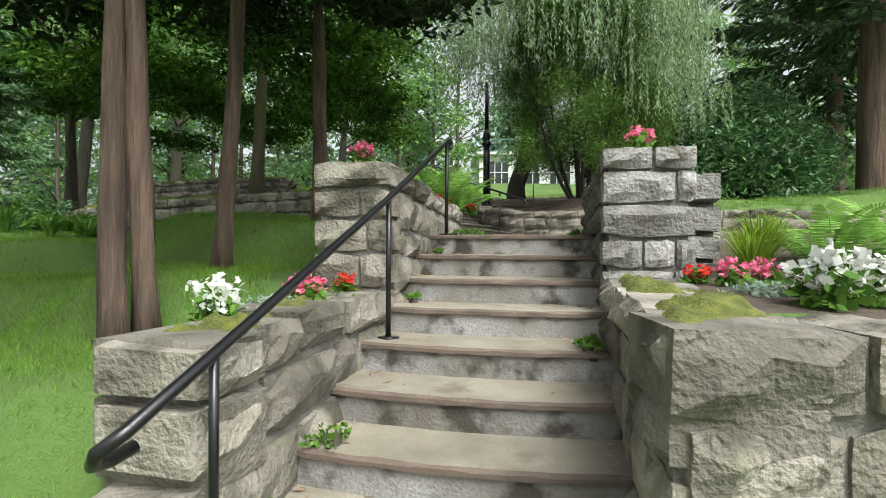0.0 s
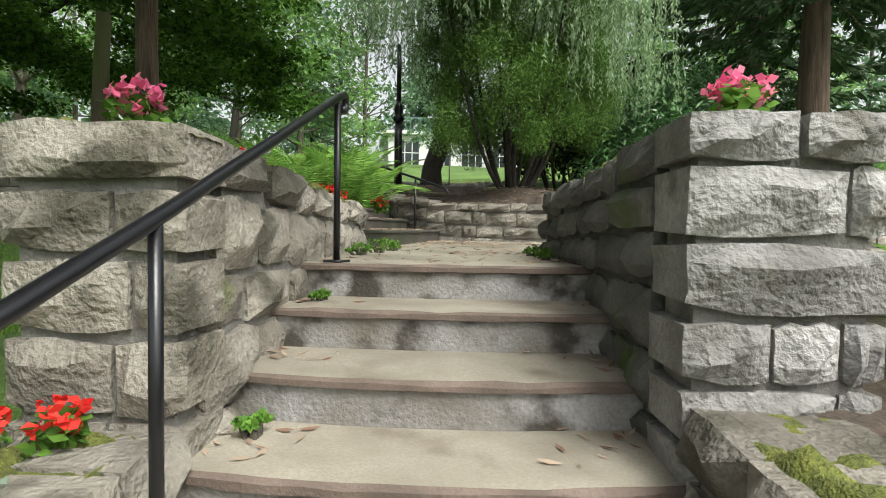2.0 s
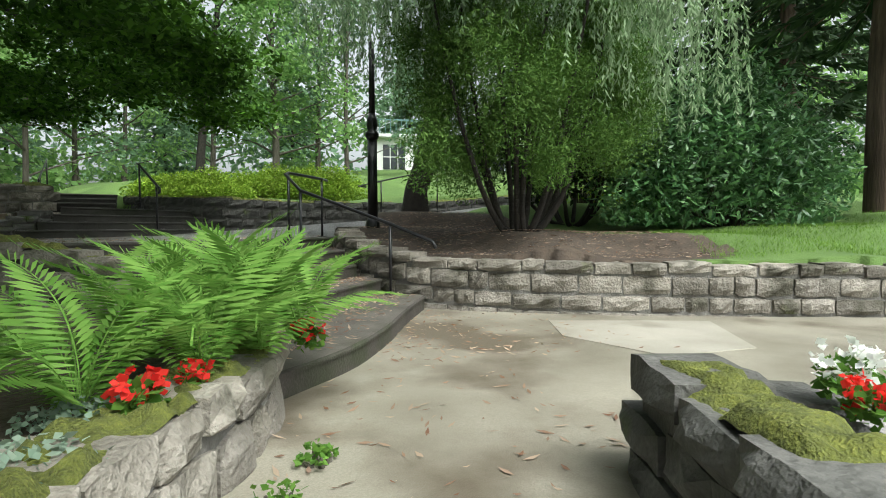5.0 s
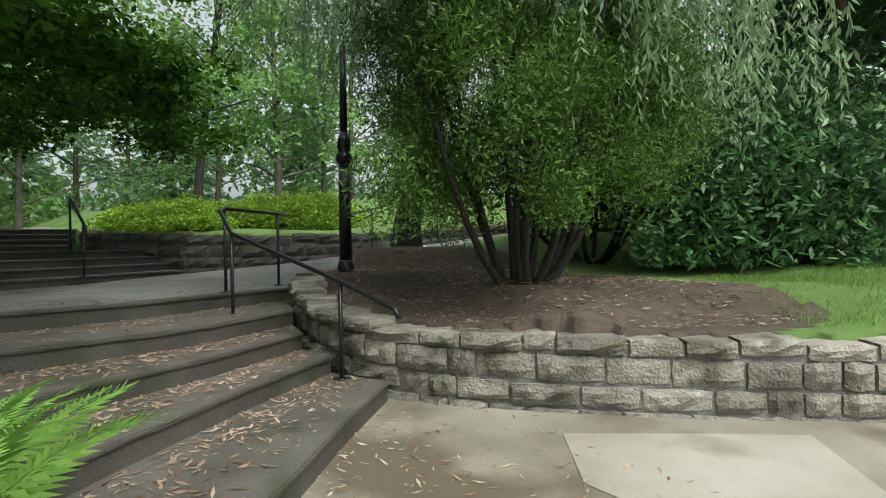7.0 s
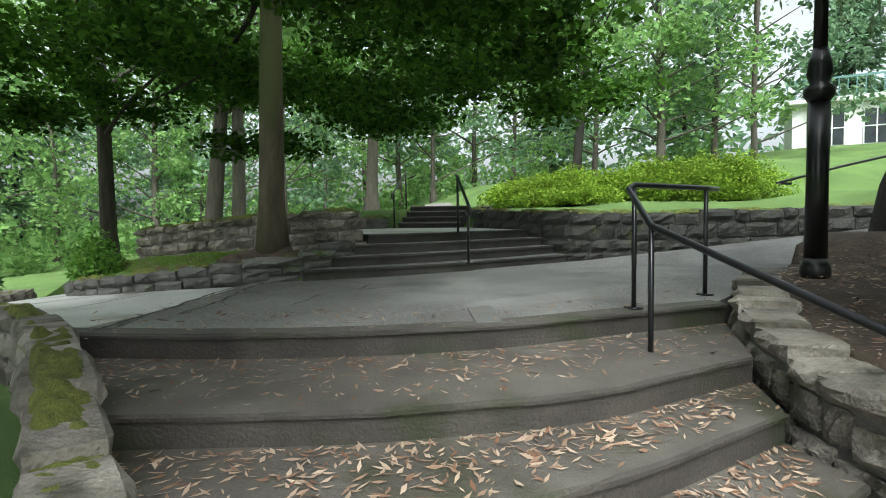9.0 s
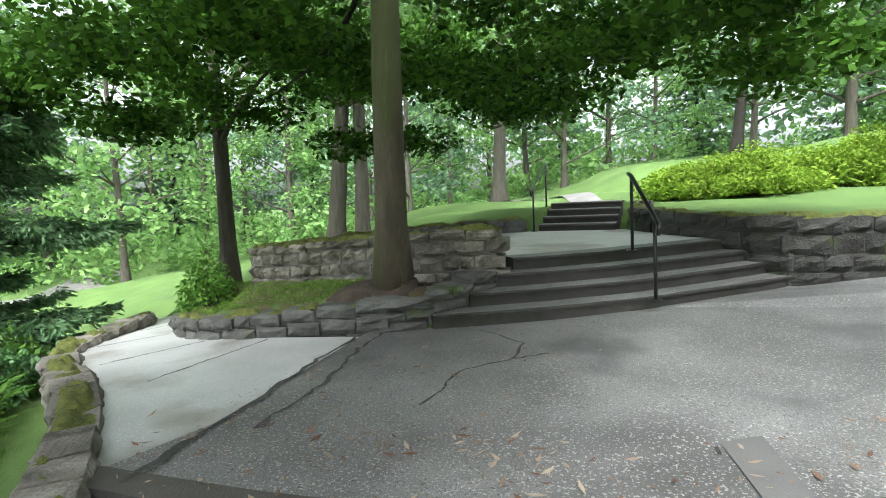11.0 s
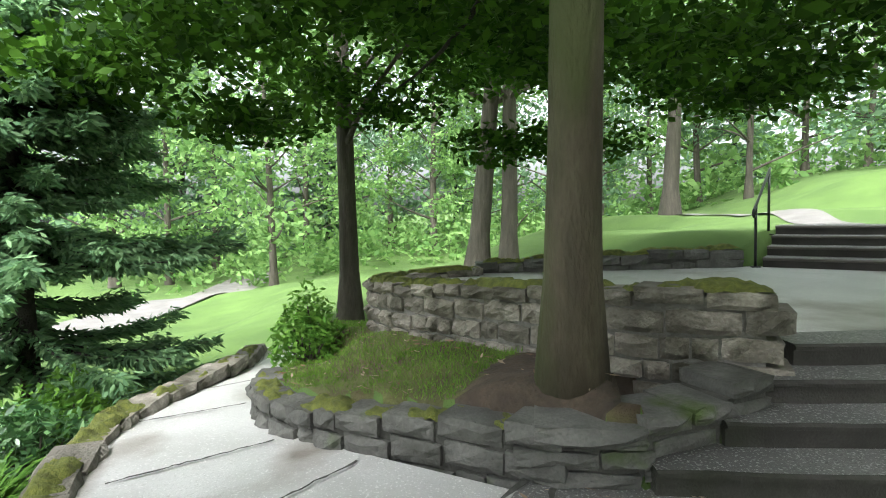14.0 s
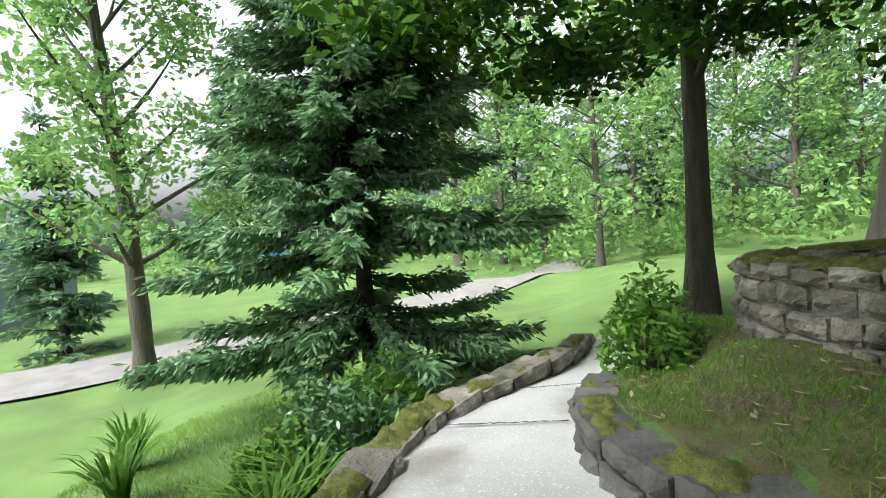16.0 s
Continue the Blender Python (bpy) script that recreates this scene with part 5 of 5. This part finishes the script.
for k, (r_, s_, z_, sz) in enumerate(((-0.98, 1.7, 1.72, 1.1), (-0.88, 2.1, 1.74, 1.15), (-1.35, 1.9, 1.74, 1.1), (-1.25, 2.45, 1.75, 1.1), (-0.8, 2.45, 1.74, 0.95), (-1.2, 1.3, 1.72, 0.95), (-1.05, 2.85, 1.74, 0.95), (-1.5, 3.3, 1.75, 0.9), (-1.6, 2.9, 1.75, 1.0), (-1.6, 1.2, 1.7, 0.9), (-1.6, 0.5, 1.65, 0.8),
                                      (2.2, -0.9, 1.12, 0.9), (2.7, -0.7, 1.13, 1.0), (3.2, -0.9, 1.12, 0.95), (2.9, -1.4, 1.08, 0.8), (3.6, -0.5, 1.14, 1.0), (2.35, -0.2, 1.17, 0.9), (3.1, 0.1, 1.2, 1.0), (4.1, -0.9, 1.12, 1.0))):
    x, y = on_stair(r_, s_)
    fern(x, y, z_, sz, 12, 500 + k)


def tuft(label, x, y, z, high, spread, n, leaf, seed, name="grass_tuft", width=0.012):
    """Long narrow blades that arch from one base."""
    r = np.random.default_rng(seed)
    quads = []
    for i in range(n):
        ang, out, h = r.uniform(0, 6.28), spread * r.uniform(0.2, 1), high * r.uniform(0.6, 1.1)
        d, w = np.array((math.cos(ang), math.sin(ang), 0)), np.array((-math.sin(ang), math.cos(ang), 0)) * width
        p = [d * out * q ** 1.8 + np.array((0, 0, h * (q - 0.35 * q ** 3))) + d * 0.04 for q in (0, 0.35, 0.7, 1.0)]
        for a, b, wa, wb in ((p[0], p[1], 1, 1), (p[1], p[2], 1, 0.7), (p[2], p[3], 0.7, 0.05)):
            quads.append((a - w * wa, a + w * wa, b + w * wb, b - w * wb))
    t = thing(name, label, "plant", (x, y, z))
    part("foliage", quads_data("foliage", np.array(quads), leaf), t)


tuft("feathery pale green plant in a raised bed", *on_stair(1.75, -0.95), 1.1, 0.62, 0.35, 160, L_SHRUB, 601, "feathery_plant", 0.006)
tuft("feathery pale green plant in a raised bed", *on_stair(1.6, -1.25), 1.08, 0.5, 0.3, 130, L_SHRUB, 602, "feathery_plant", 0.006)
for k, (x, y, h) in enumerate(((-6.1, 10.0, 0.55), (-6.6, 10.2, 0.6), (-7.0, 10.3, 0.55), (-6.3, 9.7, 0.5))):
    tuft("tall strappy green leaves beside a kerb wall", x, y, ground_at(x, y), h, 0.55, 90, L_HERB, 610 + k, "iris_clump", 0.016)
for k, (x, y, rx, h) in enumerate(((-5.9, 9.4, 0.4, 0.4), (-7.6, 10.4, 0.55, 0.6), (-8.1, 10.7, 0.55, 0.65), (-8.75, 11.7, 0.4, 0.4), (-7.3, 10.0, 0.4, 0.4))):
    bush("leafy green perennial beside a kerb wall", (x, y), (rx, rx, h), L_RHODO if k % 2 else L_HERB, 1500, 0.09, 10, 620 + k, "perennial", category="plant")
for k, (x, y, h) in enumerate(((-7.2, 9.0, 0.7), (-7.9, 8.7, 0.7), (-6.4, 8.9, 0.6), (-5.6, 8.6, 0.5))):
    tuft("tall green lilies behind a lawn", x, y, ground_at(x, y), h, 0.4, 70, L_HERB, 630 + k, "lily_clump", 0.014)
for k, (r_, s_, z_, sz) in enumerate(((-0.6, -2.55, 0.35, 0.16), (-0.66, -2.95, 0.18, 0.12), (0.62, -1.6, 0.7, 0.10), (0.64, -1.72, 0.7, 0.12), (-0.6, -1.05, 0.9, 0.08), (-0.62, 0.9, 1.4, 0.14), (-0.55, 1.3, 1.4, 0.16), (-0.5, 1.7, 1.4, 0.12), (0.62, 0.7, 1.4, 0.1), (0.6, 1.2, 1.4, 0.1), (-0.6, -0.2, 1.225, 0.08))):
    x, y = on_stair(r_, s_)
    bush("small weed growing in a step corner", (x, y), (sz * 0.8, sz * 0.8, sz * 0.7), L_HERB, 110, 0.035, 5, 640 + k, "weed", 0.7, category="plant", z=z_)


# ---- fallen leaves ----
def litter(points, size, seed):
    """Narrow leaves lying nearly flat."""
    r = np.random.default_rng(seed)
    n = len(points)
    ang = r.uniform(0, 6.28, n)
    a = np.c_[np.cos(ang), np.sin(ang), r.normal(size=n) * 0.12]
    b = np.c_[-np.sin(ang), np.cos(ang), r.normal(size=n) * 0.25]
    l = (size * r.uniform(0.5, 1.4, n))[:, None] / 2
    p = points + np.array((0, 0, 0.008))
    return np.stack([p - a * l, p + b * l * 0.24, p + a * l + np.c_[np.zeros((n, 2)), r.random(n) * 0.01], p - b * l * 0.24], 1)


lr = np.random.default_rng(91)
fallen = []
for k in range(5):
    f = smooth_line(EDGES2[k][1], 21)
    b = smooth_line(EDGES2[k + 1][1], 21) if k < 4 else f + np.array((-0.6, 0.6))
    n = 680 if k < 4 else 120
    i, q = lr.random(n) ** 0.8 * 19.9, np.clip(lr.beta(2.2, 1.3, n), 0.05, 0.93)
    j = i.astype(int)
    g = (i - j)[:, None]
    p = (f[j] * (1 - g) + f[j + 1] * g) * (1 - q)[:, None] + (b[j] * (1 - g) + b[j + 1] * g) * q[:, None]
    fallen.append(np.c_[p, np.full(n, EDGES2[k][0])])
p = np.c_[lr.uniform(0.8, 3.2, 900), lr.uniform(8.3, 10.6, 900)]
p = p[inside(p[:, 0], p[:, 1], LANDING_AREA) & (p[:, 0] * 0.45 + p[:, 1] < 11.3) & (lr.random(900) < np.exp(-(p[:, 0] - 1.0) * 0.9))]
fallen.append(np.c_[p, np.full(len(p), 1.396)])
p = np.c_[lr.uniform(0.1, 1.9, 330), lr.uniform(4.8, 9.8, 330)]
p = p[inside(p[:, 0], p[:, 1], LANDING_AREA)]
fallen.append(np.c_[p, np.full(len(p), 1.396)])
for k in range(1, 9):
    n = 26
    q = np.array([on_stair(np.sign(lr.uniform(-1, 1)) * (0.7 - 0.35 * lr.random() ** 2), -(8 - k) * 0.43 + lr.uniform(0.05, 0.4)) for _ in range(n)])
    fallen.append(np.c_[q, np.full(n, 0.175 * k)])
p = np.c_[lr.uniform(0.6, 5.0, 5200), lr.uniform(10.2, 15.5, 5200)]
p = p[inside(p[:, 0], p[:, 1], [*inset(WALL_BED, 0.3)[:9], (5.2, 10.2), (4.6, 12.4), (3.6, 15.5), (1.2, 16.2)])]
fallen.append(np.c_[p, ground_height(p[:, 0], p[:, 1]) + 0.015])
p = np.c_[lr.uniform(-8.2, -3.8, 300), lr.uniform(11.9, 13.7, 300)]
p = p[inside(p[:, 0], p[:, 1], inset(LOW_WALL, -0.25) + inset(TERRACE, 0.05)[::-1])]
fallen.append(np.c_[p, ground_height(p[:, 0], p[:, 1]) + 0.02])
p = np.c_[lr.uniform(-6.5, 0.2, 900), lr.uniform(10.4, 16.0, 900)]
p = p[inside(p[:, 0], p[:, 1], plaza_area)]
fallen.append(np.c_[p, np.full(len(p), 2.2)])
thing("fallen_leaves", "dry narrow willow leaves strewn on paving and soil", "fallen leaves", kind="stuff", data=quads_data("fallen_leaves", litter(np.concatenate(fallen), 0.068, 92), LITTER))


fl = np.c_[lr.uniform(-6.5, 0.4, 5200), lr.uniform(10.2, 17.0, 5200)]
fl = fl[inside(fl[:, 0], fl[:, 1], plaza_area)]
fl = fl[~inside(fl[:, 0], fl[:, 1], stair3_area)]
thing("leaf_fragments", "small dry leaf scraps and grit on a plaza", "leaf litter", kind="stuff", data=quads_data("leaf_fragments", litter(np.c_[fl, np.full(len(fl), 2.197)], 0.026, 93), LITTER))


# ---- grass blades ----
def lawn_blades(area, box, n, high, seed):
    r = np.random.default_rng(seed)
    p = np.c_[r.uniform(box[0], box[1], n), r.uniform(box[2], box[3], n)]
    p = p[inside(p[:, 0], p[:, 1], area)]
    z = ground_height(p[:, 0], p[:, 1])
    m = len(p)
    base = np.c_[p, z]
    a = np.c_[r.normal(size=(m, 2)) * 0.5, np.ones(m)] * (high * r.uniform(0.5, 1.3, m))[:, None]
    w = np.c_[r.normal(size=(m, 2)), np.zeros(m)]
    w *= 0.0032 / (np.linalg.norm(w, axis=1)[:, None] + 1e-9)
    return np.stack([base - w, base + w, base + a + w * 0.2, base + a - w * 0.2], 1)


blades = [lawn_blades([(-7, 0.2), (-1.0, 0.2), on_stair(-1.62, -3.3), on_stair(-1.72, -1.2), (-1.5, 5), (-1.3, 7.5), (-1.8, 9), (-7, 9)], (-7, -0.9, 0.2, 9), 110000, 0.05, 71),
          lawn_blades([(-4.9, 12.6), (-5.4, 12.3), (-6.3, 12.1), (-7.1, 12.3), (-8.3, 12.9), (-8.9, 13.6), (-8.6, 14.6), (-8.3, 13.8), (-7.3, 13.2), (-5.2, 13.4)], (-8.9, -4.8, 12, 14.7), 30000, 0.035, 72),
          lawn_blades([(4.8, 10.0), (10, 9.0), (10, 12), (5.2, 12.2)], (4.8, 10, 9, 12.3), 14000, 0.05, 73),
          lawn_blades([(-3, 9.4), (-5.5, 10.2), (-7.4, 10.6), (-8.6, 11.9), (-11, 12.6), (-12, 9), (-7, 7.5), (-3, 8)], (-12, -3, 7.5, 12.6), 60000, 0.05, 74)]
thing("grass_blades", "short green grass blades of a lawn", "grass", kind="stuff", data=quads_data("grass_blades", np.concatenate(blades), GRASS_BLADE))

# ---- road, house, cars ----
road = thing("road", "pale grey gravel road across a lawn", "road", kind="structure")
ra = smooth_line(((-10.5, -4.5), (-14.0, 2.0), (-15.7, 4.4), (-18.0, 7.2), (-22, 11.5), (-27.3, 15.5), (-36, 20)), 60)
tn = np.gradient(ra, axis=0)
tn /= np.linalg.norm(tn, axis=1)[:, None]
rn = np.c_[-tn[:, 1], tn[:, 0]] * 1.25
part("road_surface", mesh_data("road_surface", [(*(q + w * k), ground_at(*(q + w * k)) + 0.05) for k in (-1, -0.5, 0, 0.5, 1) for q, w in zip(ra, rn)], [(60 * k + i, 60 * k + i + 1, 60 * k + 61 + i, 60 * k + 60 + i) for k in range(4) for i in range(59)], ROAD), road)


def box_data(name, x0, x1, y0, y1, z0, z1, mat, bevel=0.0):
    bm = bmesh.new()
    bmesh.ops.create_cube(bm, size=1)
    for v in bm.verts:
        v.co = ((x0 + x1) / 2 + v.co.x * (x1 - x0), (y0 + y1) / 2 + v.co.y * (y1 - y0), (z0 + z1) / 2 + v.co.z * (z1 - z0))
    if bevel:
        bmesh.ops.bevel(bm, geom=bm.edges[:], offset=bevel, segments=2, affect="EDGES")
    me = bpy.data.meshes.new(name)
    bm.to_mesh(me)
    bm.free()
    me.materials.append(mat)
    return me


house = thing("house", "low white house with a green balustrade on its flat roof", "house", (3.0, 46.0, 6.3))
part("wall", box_data("wall", 0, 16, 0, 7, -1.2, 2.7, WHITE), house)
part("roof", box_data("roof", -0.4, 16.4, -0.5, 7.4, 2.7, 2.95, WHITE, 0.03), house)
for k in range(6):
    w = part("window", box_data("window", 0.7 + k * 2.6, 2.5 + k * 2.6, -0.03, 0.05, 0.35, 2.2, GLASS), house)
    for q in range(4):
        part("glazing_bar", box_data("bar", 0.7 + k * 2.6 + q * 0.58, 0.76 + k * 2.6 + q * 0.58, -0.06, -0.031, 0.35, 2.2, WHITE), w)
    part("glazing_bar", box_data("bar", 0.7 + k * 2.6, 2.5 + k * 2.6, -0.065, -0.032, 1.25, 1.31, WHITE), w)
bal = part("balustrade", box_data("top_rail", -0.3, 16.3, -0.42, -0.34, 3.95, 4.05, TEAL), house, "green painted balustrade")
for k in range(42):
    part("baluster", box_data("baluster", -0.3 + k * 0.4, -0.25 + k * 0.4, -0.41, -0.35, 2.95, 3.95, TEAL), bal)
shed = thing("shed", "blue-grey clapboard shed beside a lawn", "shed", (-21.6, -3.5, ground_at(-21.6, -3.5)))
SLATE = surface("blue_grey_clapboard", (0.25, 0.31, 0.36), (0.17, 0.21, 0.25), 3.0, 0.7, 0.1, 60.0)
for k in range(10):
    part("board", box_data("board", -2, 2, -1.5, 1.5 + 0.02, 0.25 * k - 0.1, 0.25 * k + 0.14, SLATE), shed)
part("roof", box_data("roof", -2.3, 2.3, -1.8, 1.8, 2.4, 2.6, SLATE, 0.03), shed)


def car(x, y, turn, paint, word):
    t = thing("car", word + " car parked beyond a lawn", "car", (x, y, ground_at(x, y)))
    t.rotation_euler = (0, 0, turn)
    part("body", box_data("body", -2.1, 2.1, -0.85, 0.85, 0.3, 0.85, paint, 0.16), t)
    part("cabin", box_data("cabin", -1.2, 1.0, -0.75, 0.75, 0.8, 1.4, GLASS, 0.22), t)
    for a in (-1.3, 1.3):
        for b in (-0.8, 0.8):
            part("wheel", tube_data("wheel", ((a, b - 0.1, 0.32), (a, b + 0.1, 0.32)), 0.32, IRON, 14), t)


car(-38, 3.5, 0.4, surface("red_car_paint", (0.5, 0.03, 0.03), (0.42, 0.025, 0.025), 2, 0.3, 0.0, 50), "bright red")
car(-39, 0.5, 0.4, surface("blue_car_paint", (0.08, 0.2, 0.45), (0.06, 0.16, 0.4), 2, 0.3, 0.0, 50), "light blue")
car(-37.5, 6.5, 0.4, surface("white_car_paint", (0.75, 0.75, 0.75), (0.7, 0.7, 0.7), 2, 0.3, 0.0, 50), "plain white")
